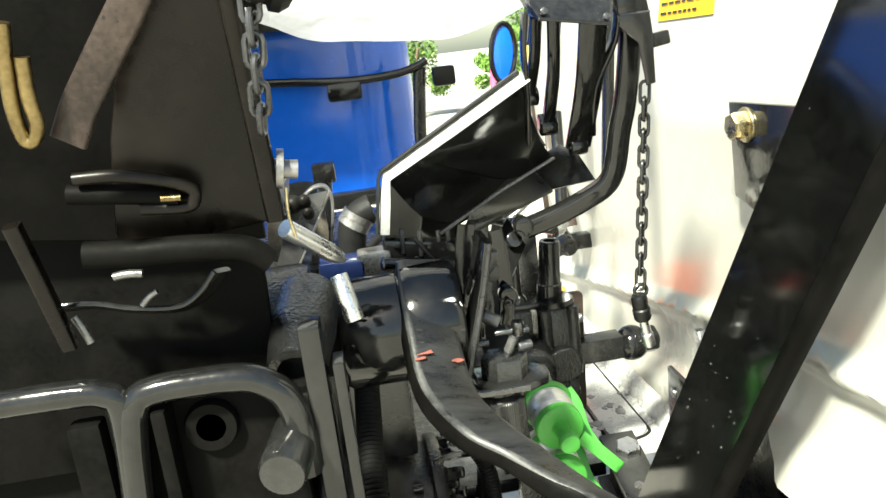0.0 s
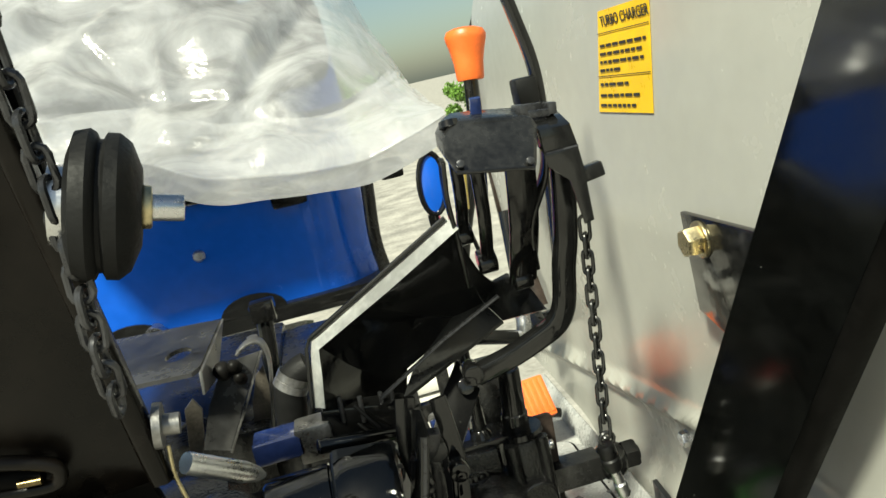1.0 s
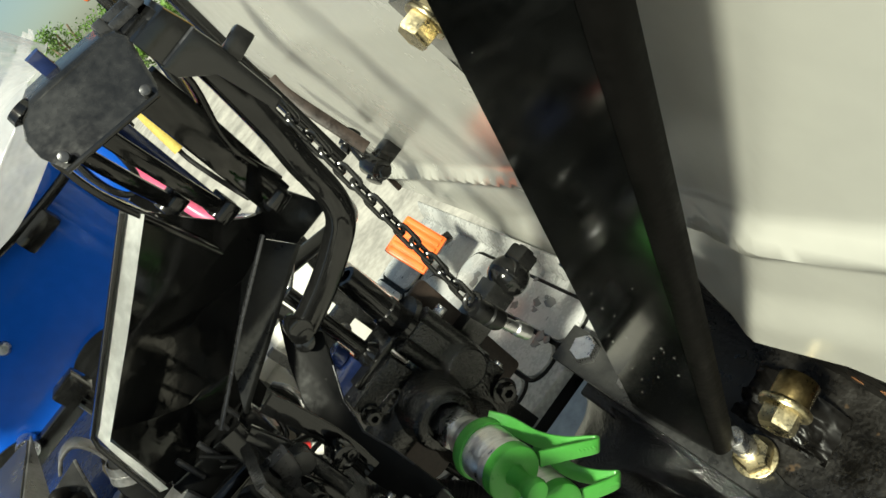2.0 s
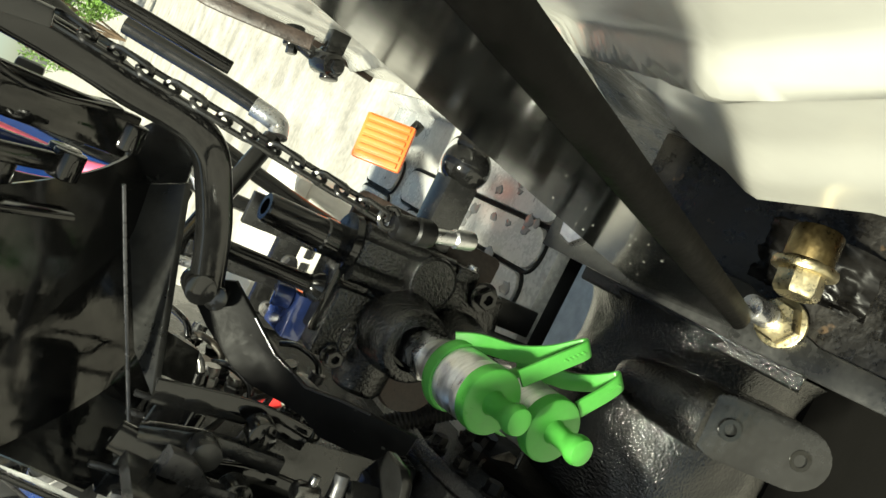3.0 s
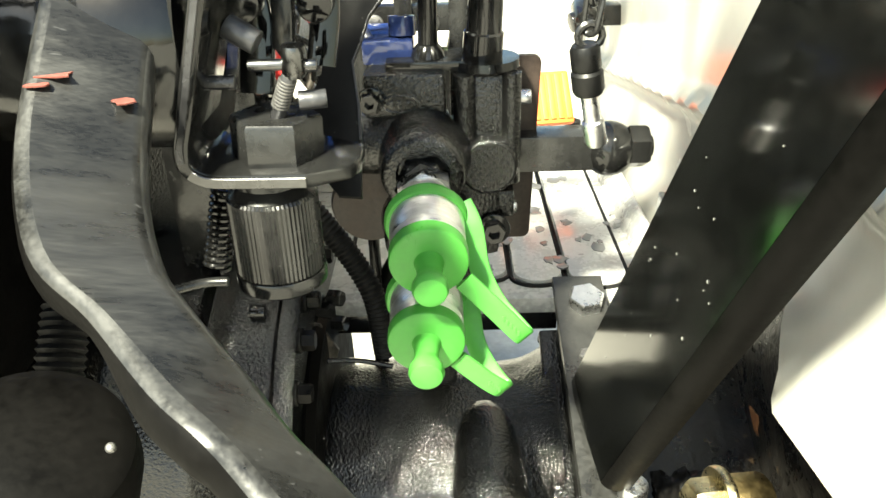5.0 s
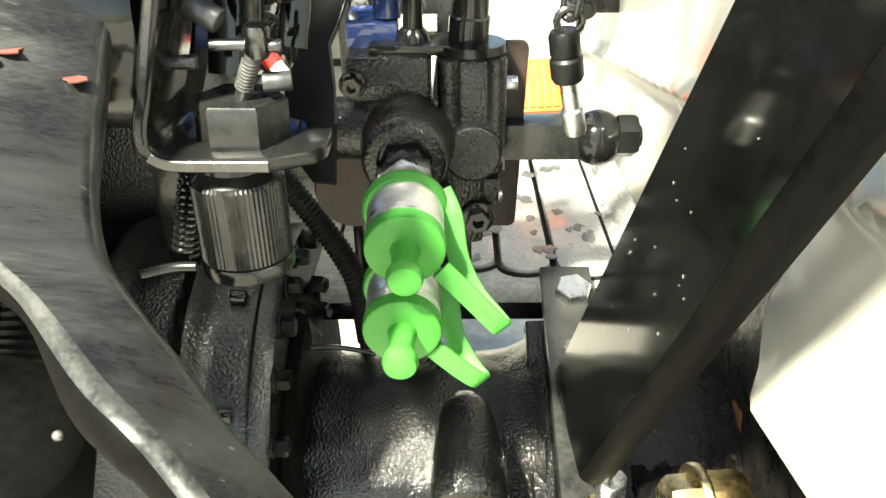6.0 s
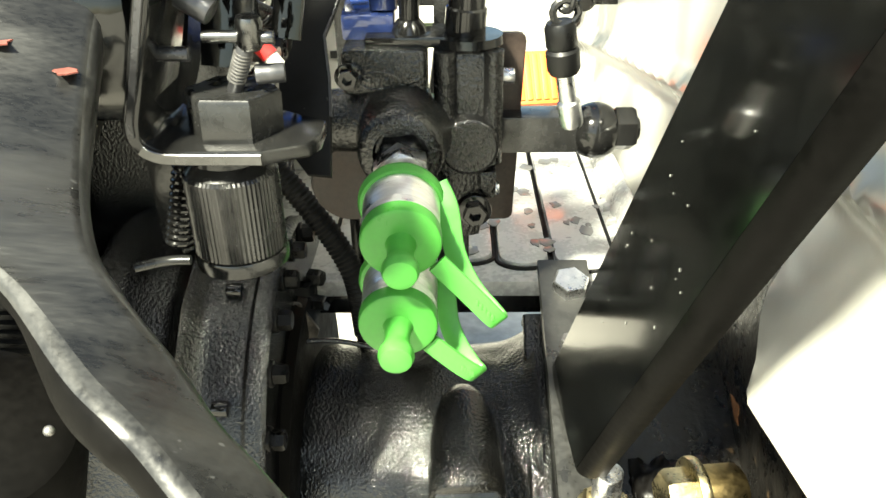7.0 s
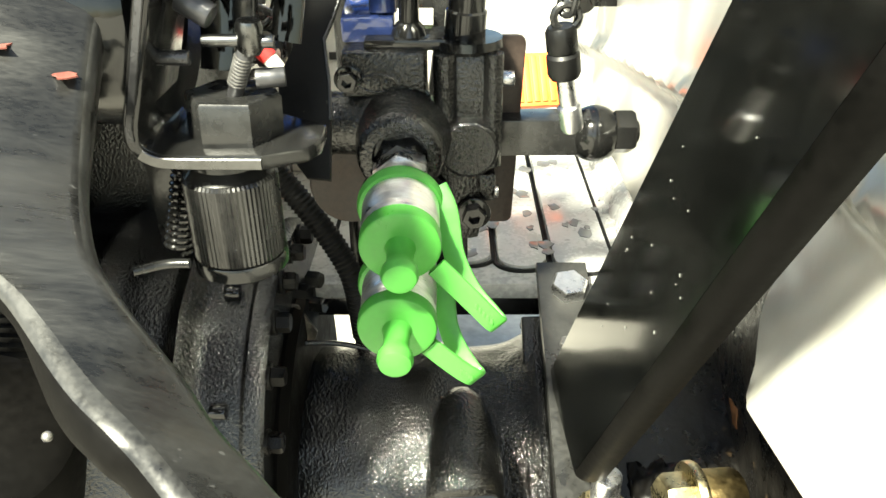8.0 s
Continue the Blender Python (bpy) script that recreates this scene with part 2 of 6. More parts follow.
def plate(bm, points, thick, bevel=0.0012):
    """A flat plate: an outline of places in one plane, given thickness along the vector."""
    thick = Vector(thick)
    a = [bm.verts.new(Vector(p)) for p in points]
    b = [bm.verts.new(Vector(p) + thick) for p in points]
    faces = [bm.faces.new(a), bm.faces.new(b[::-1])]
    n = len(points)
    for k in range(n):
        faces.append(bm.faces.new((a[k], b[k], b[(k + 1) % n], a[(k + 1) % n])))
    bmesh.ops.recalc_face_normals(bm, faces=faces)
    if bevel > 0:
        rim = [e for f in faces[:2] for e in f.edges]
        bmesh.ops.bevel(bm, geom=rim, offset=bevel, segments=2, affect="EDGES", profile=0.6)
    return bm


def holed_plate(bm, corners, middle, rx, ry, thick):
    """A lying plate with an oval hole through it: four corners, the hole's middle and half-axes, and the thickness downwards."""
    c, mid, n = [Vector(p) for p in corners], Vector(middle), 40
    tops = []
    for k in range(n):
        a = 2 * math.pi * k / n
        d = Vector((math.cos(a), math.sin(a)))
        far = 9.0
        for p, q in zip(c, c[1:] + c[:1]):
            e, f = (q - p).to_2d(), (p - mid).to_2d()
            cross = d.x * e.y - d.y * e.x
            if abs(cross) > 1e-9:
                s, w = (f.x * e.y - f.y * e.x) / cross, (f.x * d.y - f.y * d.x) / cross
                if s > 0 and -1e-6 <= w <= 1 + 1e-6:
                    far = min(far, s)
        slope = (c[0].z - c[3].z) / (c[0].y - c[3].y)
        at = lambda x, y: Vector((x, y, mid.z + (y - mid.y) * slope))
        tops.append((at(mid.x + rx * d.x, mid.y + ry * d.y), at(mid.x + far * d.x, mid.y + far * d.y)))
    down = Vector((0, 0, -thick))
    rings = [[bm.verts.new(t[i] + o) for t in tops] for i, o in ((0, Vector()), (1, Vector()), (1, down), (0, down))]
    for r, q in zip(rings, rings[1:] + rings[:1]):
        for k in range(n):
            bm.faces.new((r[k], q[k], q[(k + 1) % n], r[(k + 1) % n]))
    bmesh.ops.recalc_face_normals(bm, faces=bm.faces[:])
    return bm


def smooth_path(points, steps=6, closed=False):
    """A soft line through the places (Catmull-Rom)."""
    p = [Vector(q) for q in points]
    n = len(p)
    out = []
    for i in range(n if closed else n - 1):
        a, b, c, d = (p[(i + k) % n] if closed else p[min(max(i + k, 0), n - 1)] for k in (-1, 0, 1, 2))
        for s in range(steps):
            t = s / steps
            out.append(0.5 * ((2 * b) + (c - a) * t + (2 * a - 5 * b + 4 * c - d) * t * t + (3 * b - a - 3 * c + d) * t ** 3))
    if not closed:
        out.append(p[-1])
    return out


def sweep(bm, path, section, up=(0, 0, 1), closed=False, caps=True, scale=None):
    """Draw a section (side, up) along a path; scale gives its size along the way."""
    path = [Vector(p) for p in path]
    n, rings = len(path), []
    side_old = None
    for i, p in enumerate(path):
        ahead = (path[(i + 1) % n] - path[i - 1]) if closed else (path[min(i + 1, n - 1)] - path[max(i - 1, 0)])
        ahead.normalize()
        if side_old is None:
            ref = Vector(up) if abs(ahead.dot(Vector(up).normalized())) < 0.98 else Vector((0.3, 1, 0.2))
            side = ahead.cross(ref).normalized()
        else:
            side = (side_old - ahead * ahead.dot(side_old)).normalized()
        side_old = side
        top = side.cross(ahead)
        s = scale[i] if scale else 1.0
        rings.append([bm.verts.new(p + side * (a * s) + top * (b * s)) for a, b in section])
    m = len(section)
    for i in range(n if closed else n - 1):
        a, b = rings[i], rings[(i + 1) % n]
        for k in range(m):
            bm.faces.new((a[k], a[(k + 1) % m], b[(k + 1) % m], b[k]))
    if caps and not closed:
        bm.faces.new(rings[0][::-1])
        bm.faces.new(rings[-1])
    bmesh.ops.recalc_face_normals(bm, faces=bm.faces)
    return bm


def ring_of(r, seg=10):
    return [(r * math.cos(2 * math.pi * k / seg), r * math.sin(2 * math.pi * k / seg)) for k in range(seg)]


def bar_of(w, h, r, seg=3):
    """A rectangular section with rounded corners."""
    out = []
    for cx, cy, a0 in ((w / 2 - r, h / 2 - r, 0), (-w / 2 + r, h / 2 - r, 90), (-w / 2 + r, -h / 2 + r, 180), (w / 2 - r, -h / 2 + r, 270)):
        out += [(cx + r * math.cos(radians(a0 + 90 * k / seg)), cy + r * math.sin(radians(a0 + 90 * k / seg))) for k in range(seg + 1)]
    return out


def pipe(bm, points, r, seg=12, steps=6, scale=None):
    return sweep(bm, smooth_path(points, steps), ring_of(r, seg), scale=scale)


def coil(bm, p0, p1, radius, wire, turns, per=14, seg=7):
    m, length = axes_to(p0, p1)
    n = int(turns * per)
    pts = [m @ Vector((radius * math.cos(2 * math.pi * k / per), radius * math.sin(2 * math.pi * k / per), length * k / n)) for k in range(n + 1)]
    return sweep(bm, pts, ring_of(wire, seg))


def ribbed(bm, points, r, depth, pitch, seg=12):
    """A corrugated hose."""
    path = smooth_path(points, 8)
    total = sum((b - a).length for a, b in zip(path, path[1:]))
    n = int(total / pitch) * 2
    fine, acc, k = [], 0.0, 0
    marks = [total * i / n for i in range(n + 1)]
    for a, b in zip(path, path[1:]):
        seg_len = (b - a).length
        while k < len(marks) and marks[k] <= acc + seg_len + 1e-9:
            fine.append(a.lerp(b, (marks[k] - acc) / max(seg_len, 1e-9)))
            k += 1
        acc += seg_len
    return sweep(bm, fine, ring_of(r, seg), scale=[1.0 if i % 2 else 1.0 - depth for i in range(len(fine))])


def sheet(bm, f, nu, nv, thick=0.0):
    """A curved sheet from f(u, v), u and v from 0 to 1; thick gives it a back along its normals."""
    g = [[bm.verts.new(Vector(f(i / nu, j / nv))) for j in range(nv + 1)] for i in range(nu + 1)]
    faces = [bm.faces.new((g[i][j], g[i + 1][j], g[i + 1][j + 1], g[i][j + 1])) for i in range(nu) for j in range(nv)]
    if thick:
        bm.normal_update()
        bmesh.ops.solidify(bm, geom=faces, thickness=thick)
    return bm


def ball(bm, c, r, seg=20):
    made = bmesh.ops.create_uvsphere(bm, u_segments=seg, v_segments=seg // 2 + 2, radius=r)["verts"]
    bmesh.ops.translate(bm, vec=Vector(c), verts=made)
    return bm


def finish(name, bm, material, sharp=38):
    bmesh.ops.recalc_face_normals(bm, faces=bm.faces)
    me = bpy.data.meshes.new(name)
    bm.to_mesh(me)
    bm.free()
    me.shade_smooth()
    me.set_sharp_from_angle(angle=radians(sharp))
    me.materials.append(material)
    return new(name, me)


def thing(name, base, label, category, group=""):
    """An Empty at the thing's base; its parts hang under it."""
    ob = new(name)
    ob.empty_display_size = 0.02
    ob.location = base
    return tagged(ob, label, category, group)


def part(name, bm, material, parent, label="", sharp=38):
    ob = finish(name, bm, material, sharp)
    ob.parent = parent
    if parent.type == "EMPTY":
        ob.matrix_parent_inverse = Matrix.Translation(-parent.location)
    return tagged(ob, label)


def single(name, bm, material, label, category, kind="", group="", sharp=38):
    return tagged(finish(name, bm, material, sharp), label, category, group, kind)


def B():
    return bmesh.new()


def bolt_head(parent, c, axis, flats, height, material, washer=0.0, turn=0.0, name="bolt"):
    """A hexagon head standing on c along axis, with a flange washer under it where one shows."""
    c, axis = Vector(c), Vector(axis).normalized()
    lift = 0.0
    if washer:
        bm = B()
        rod(bm, c - axis * 0.001, c + axis * 0.0028, washer, seg=28, bevel=0.1)
        part("washer", bm, material, parent)
        lift = 0.0028
    bm = B()
    hexagon(bm, c + axis * (lift - 0.0005), c + axis * (lift + height), flats, turn)
    return part(name, bm, material, parent)


# ---- ground and distance ----
def ground():
    bm = B()
    sheet(bm, lambda u, v: (-900 + 1800 * u if not 0.02 < u < 0.98 else -30 + 60 * (u - 0.02) / 0.96,
                            -900 + 1800 * v if not 0.02 < v < 0.98 else -20 + 50 * (v - 0.02) / 0.96,
                            0.03 * noise.noise(Vector((u * 40, v * 40, 0)))), 60, 60)
    single("ground", bm, GRIT, "pale dusty gravel yard under the tractor", "ground", "structure")


def shrub(base, height, spread, seed):
    """A bush: short stems and a loose crown of small leaf blades."""
    rng = random.Random(seed)
    ob = thing("shrub", base, "sunlit green leafy bush at the yard's edge", "bush", "bushes at the edge of the yard")
    bm = B()
    for _ in range(6):
        a = rng.uniform(0, 6.28)
        tip = Vector(base) + Vector((math.cos(a) * spread * 0.5, math.sin(a) * spread * 0.5, height * 0.7))
        pipe(bm, [Vector(base), (Vector(base) + tip) / 2 + Vector((0, 0, 0.1)), tip], 0.03, 6, 3, scale=None)
    part("trunk", bm, BARK, ob)
    clumps = []
    for _ in range(20):
        a, r = rng.uniform(0, 6.28), spread * math.sqrt(rng.random())
        clumps.append((Vector(base) + Vector((math.cos(a) * r, math.sin(a) * r, height * (0.25 + 0.7 * rng.random() * (1 - 0.5 * r / spread)))), 0.16 + 0.22 * rng.random()))
    verts, faces = [], []
    for c, r in clumps:
        for _ in range(300):
            d = Vector((rng.gauss(0, 1), rng.gauss(0, 1), rng.gauss(0, 0.8))).normalized() * r * spread * rng.uniform(0.5, 1.1)
            p, s = c + d, rng.uniform(0.03, 0.07)
            e1 = Vector((rng.gauss(0, 1), rng.gauss(0, 1), rng.gauss(0, 1))).normalized()
            e2 = e1.cross(Vector((rng.gauss(0, 1), rng.gauss(0, 1), rng.gauss(0, 1)))).normalized()
            k = len(verts)
            verts += [p - e1 * s, p + e2 * s * 0.4, p + e1 * s, p - e2 * s * 0.4]
            faces.append((k, k + 1, k + 2, k + 3))
    me = bpy.data.meshes.new("crown")
    me.from_pydata(verts, [], faces)
    me.materials.append(LEAF)
    crown = new("crown", me)
    crown.parent = ob
    crown.matrix_parent_inverse = Matrix.Translation(-ob.location)


ground()
for _x, _y, _h, _s, _k in ((3.7, 16.5, 2.1, 0.9, 3), (4.7, 18.0, 2.7, 1.2, 4), (1.3, 18.5, 2.3, 0.9, 5), (0.0, 22.0, 3.3, 1.3, 6)):
    shrub((_x, _y, 0), _h, _s, _k)


# ---- fender, post and platform ----
FOLD = lambda z: 0.335 - 0.632 * (z - 1.026)


def fender_x(y, z):
    d = y - FOLD(z)
    x = 0.180 + 0.083 * (z - 1.026)
    if d > 0:
        k = min(max((1.34 - z) / 0.3, 0.0), 1.0)
        x += (0.27 * min(d, 0.16) + 0.09 * min(d, 0.05)) * k + 0.10 * min(d, 0.05) * (1 - k)
    top = max(z - 1.60, 0.0)
    x += 2.6 * top * top
    x -= 0.0135 * math.exp(-((z - 1.165 + 0.20 * max(d, 0)) / 0.0115) ** 2)
    low = min(max((1.098 - 0.26 * max(d, 0) - z) / 0.055, 0.0), 1.0)        # flared lower edge
    x -= low * low * (3 - 2 * low) * (0.006 + 0.010 * min(max((d - 0.03) / 0.05, 0.0), 1.0))
    x += 0.15 * min(max(-d, 0.0), 0.08)
    return x


def fender():
    ob = thing("fender", (0.2, 0.4, 0.93), "cream white painted rear fender with pressed ribs", "fender")
    bm = B()

    def f(u, v):
        y = -0.10 + 1.43 * u
        d0 = y - 0.335
        # lower edge: notched over the axle behind the post
        bottom = 1.017 + (0.08 * d0 if d0 < 0.005 else 0.57 * (d0 - 0.005) if y < 0.405 else min(0.037 + 1.9 * (y - 0.405), 0.084) if y < 0.50 else max(0.084 - 2.0 * (y - 0.50), -0.088))
        z = bottom + (1.76 - bottom) * v
        return fender_x(y, z), y, z
    sheet(bm, f, 180, 110, 0.003)
    part("inner_wall", bm, CREAM, ob, sharp=60)
    bm = B()
    sweep(bm, [(fender_x(1.33, z) - 0.002, 1.335, z) for z in (0.93, 1.0, 1.1, 1.2, 1.4, 1.6, 1.76)], bar_of(0.012, 0.022, 0.003, 2), up=(1, 0, 0))
    part("front_edge", bm, RUSTY, ob, "brown-black front edge strip")
    bm = B()
    sheet(bm, lambda u, v: (fender_x(0.4, 1.76) + 0.003 + 0.36 * v, -0.10 + 1.43 * u, 1.76 + 0.03 * math.sin(v * 3.0)), 30, 12, 0.003)
    part("top", bm, CREAM, ob)
    for y, z in ((0.600, 1.07),):
        bolt_head(ob, (fender_x(y, z) - 0.001, y, z), (-1, 0, 0), 0.017, 0.009, STEEL, 0.0115)
    # black bracket with two yellow-zinc bolts
    bm = B()
    plate(bm, [(0.202, 0.458, 1.374), (0.202, 0.318, 1.376), (0.202, 0.318, 1.292), (0.202, 0.383, 1.264), (0.202, 0.45, 1.28)], (-0.007, 0, 0), 0.002)
    bracket = part("bracket", bm, PAINT, ob, "black painted steel bracket plate")
    bolt_head(bracket, (0.195, 0.423, 1.354), (-1, 0, 0), 0.024, 0.014, BRASS, 0.017, 0.3)
    bolt_head(bracket, (0.195, 0.36, 1.294), (-1, 0, 0), 0.020, 0.008, BRASS, 0.014, 0.1)
    # black seat of the fender on the axle
    bm = B()
    plate(bm, [(0.203, 0.10, 1.032), (0.196, 0.335, 1.034), (0.220, 0.375, 1.120), (0.240, 0.49, 1.120), (0.232, 0.62, 0.94), (0.232, 0.75, 0.915), (0.215, 0.75, 0.60), (0.203, -0.10, 0.60), (0.203, -0.10, 0.99)], (0.006, 0, 0), 0.0)
    part("support_plate", bm, GRIME, ob, "black support plate with rust stains")
    for c, s in (((0.2195, 0.455, 0.911), 0.013), ((0.2064, 0.30, 0.90), 0.008), ((0.2031, 0.27, 0.905), 0.012), ((0.2103, 0.335, 0.893), 0.006)):
        bm = B()
        rng = random.Random(int(c[1] * 1000))
        ring = [(c[1] + s * math.cos(a * 0.628) * rng.uniform(0.6, 1.5), c[2] + 0.6 * s * math.sin(a * 0.628) * rng.uniform(0.5, 1.3)) for a in range(10)]
        ring = [(c[0] + 0.12 * (y - c[1]), y, z) for y, z in ring]
        plate(bm, ring, (-0.0006, 0, 0), 0)
        part("rust_patch", bm, RUST, ob, "orange-brown rust stain")


def warning_label():
    """The yellow decal on the fender: a heading and lines of print."""
    ob = thing("warning_label", (0.2, 0.59, 1.46), "yellow warning label with black print on the fender", "label")
    z0, z1 = 1.4605, 1.571
    along = lambda u, v: (0.676 + (0.528 - 0.676) * u) * (1 - v) + (0.650 + (0.515 - 0.650) * u) * v
    at = lambda u, v: (fender_x(along(u, v), z0 + (z1 - z0) * v) - 0.0045, along(u, v), z0 + (z1 - z0) * v)
    bm = B()
    sheet(bm, at, 6, 6, 0.0006)
    part("decal", bm, YELLOW, ob)
    lift = lambda p, k: (p[0] - k, p[1], p[2])

    def strip(u0, u1, v0, v1, name):
        b = B()
        sheet(b, lambda u, v: lift(at(u0 + (u1 - u0) * u, v0 + (v1 - v0) * v), 0.0012), 2, 1, 0.0003)
        part(name, b, INK, ob)
    for v in (0.78, 0.36):
        strip(0.0, 1.0, v, v + 0.008, "rule")
    rng = random.Random(5)
    for v, n in ((0.66, 9), (0.58, 9), (0.50, 8), (0.42, 4), (0.28, 5), (0.17, 8), (0.07, 7)):
        u = 0.06
        for _ in range(n):
            w = rng.uniform(0.05, 0.13)
            if u + w > 0.95:
                break
            strip(u, u + w, v - 0.012, v + 0.016, "print_bar")
            u += w + 0.025
    text = bpy.data.curves.new("heading", "FONT")
    text.body, text.size, text.extrude = "TURBO CHARGER", 0.0155, 0.0003
    text.align_x, text.align_y = "CENTER", "CENTER"
    text.materials.append(INK)
    head = new("heading", text)
    head.parent = ob
    head.matrix_parent_inverse = Matrix.Translation(-ob.location)
    c = at(0.54, 0.89)
    head.matrix_basis = Matrix.Translation((c[0] - 0.0012, c[1], c[2])) @ Matrix(((0, 0, -1, 0), (-1, 0, 0, 0), (0, 1, 0, 0), (0, 0, 0, 1)))
    tagged(head, "black heading")


def post_front(z):
    return Vector((0.128 - 0.09 * (1.289 - z), 0.292 + 0.5774 * (1.289 - z), z))


def post_rear(z):
    return Vector((0.1057 + 0.14 * (z - 0.891), 0.417 - 0.5436 * (z - 0.891), z))


def rollbar_post():
    ob = thing("support_post", (0.1, 0.46, 0.89), "broad black painted steel support post leaning rearward beside the fender", "post")
    def fold(z, v, gap=0.0):
        f, r = post_front(z), post_rear(z)
        if v < 0.6:                                        # flat web, front to rear
            k = v / 0.6
            return Vector((f.x + 0.004 * k + gap, f.y + (r.y - 0.009 - f.y) * k, z))
        k = radians(90 * (v - 0.6) / 0.3) if v < 0.9 else radians(90)
        x, y = f.x + 0.004 + 0.0075 * (1 - math.cos(k)), r.y - 0.009 - 0.006 * math.sin(k)
        return Vector((x + 0.003 * max(0.0, v - 0.9) / 0.1 + gap, y, z))
    bm = B()
    sheet(bm, lambda u, v: fold(0.900 + 0.006 * v + (1.95 - 0.900 - 0.006 * v) * u, 0.6 * v), 20, 4, 0.005)
    part("web", bm, PANEL, ob)
    bm = B()
    sheet(bm, lambda u, v: fold(0.906 + 0.012 * v + (1.044 - 0.012 * v) * u, 0.6 + 0.4 * v), 20, 14, 0.005)
    part("rear_flange", bm, SHADE_BLACK, ob, sharp=60)
    bm = B()
    sweep(bm, [post_front(z) + Vector((0.012, 0.001, 0)) for z in (0.905, 1.2, 1.6, 1.95)], bar_of(0.006, 0.022, 0.002), up=(1, 0, 0))
    part("front_flange", bm, PAINT, ob)
    # dust specks and paint drips on the web
    rng = random.Random(31)
    for _ in range(11):
        z = 1.09 + rng.random() ** 1.5 * 0.30
        k = rng.uniform(0.1, 0.95)
        p = fold(z, 0.6 * k)
        r = rng.uniform(0.0002, 0.0006)
        bm = B()
        ring = [(p.x - 0.0052, p.y + r * math.cos(a * 1.05) * rng.uniform(0.7, 1.2), p.z + r * 1.4 * math.sin(a * 1.05) * rng.uniform(0.7, 1.2)) for a in range(6)]
        plate(bm, ring, (-0.0003, 0, 0), 0)
        part("dust_speck", bm, SPECK, ob)
    # splashed dirt low on the web
    for _ in range(9):
        z = 0.96 + rng.random() * 0.20
        p = fold(z, 0.6 * rng.uniform(0.25, 0.97))
        r = rng.uniform(0.0003, 0.0007)
        bm = B()
        ring = [(p.x - 0.0052, p.y + r * math.cos(a * 0.9) * rng.uniform(0.5, 1.3), p.z + r * rng.uniform(0.8, 2.2) * math.sin(a * 0.9)) for a in range(7)]
        plate(bm, ring, (-0.0003, 0, 0), 0)
        part("dirt_splash", bm, SPECK, ob)
    # small lug plate behind the post
    bm = B()
    plate(bm, [(0.156, 0.556, 1.058), (0.150, 0.496, 1.064), (0.146, 0.486, 0.975), (0.154, 0.556, 0.950)], (0.006, 0, 0), 0.0015)
    lug = part("lug", bm, PAINT, ob)
    bm = B()
    rod(bm, (0.150, 0.530, 1.035), (0.1525, 0.530, 1.035), 0.006, seg=18)
    part("plug", bm, STEEL, lug)


STRIP = lambda y: 0.93 - 0.307 * (0.588 - y)


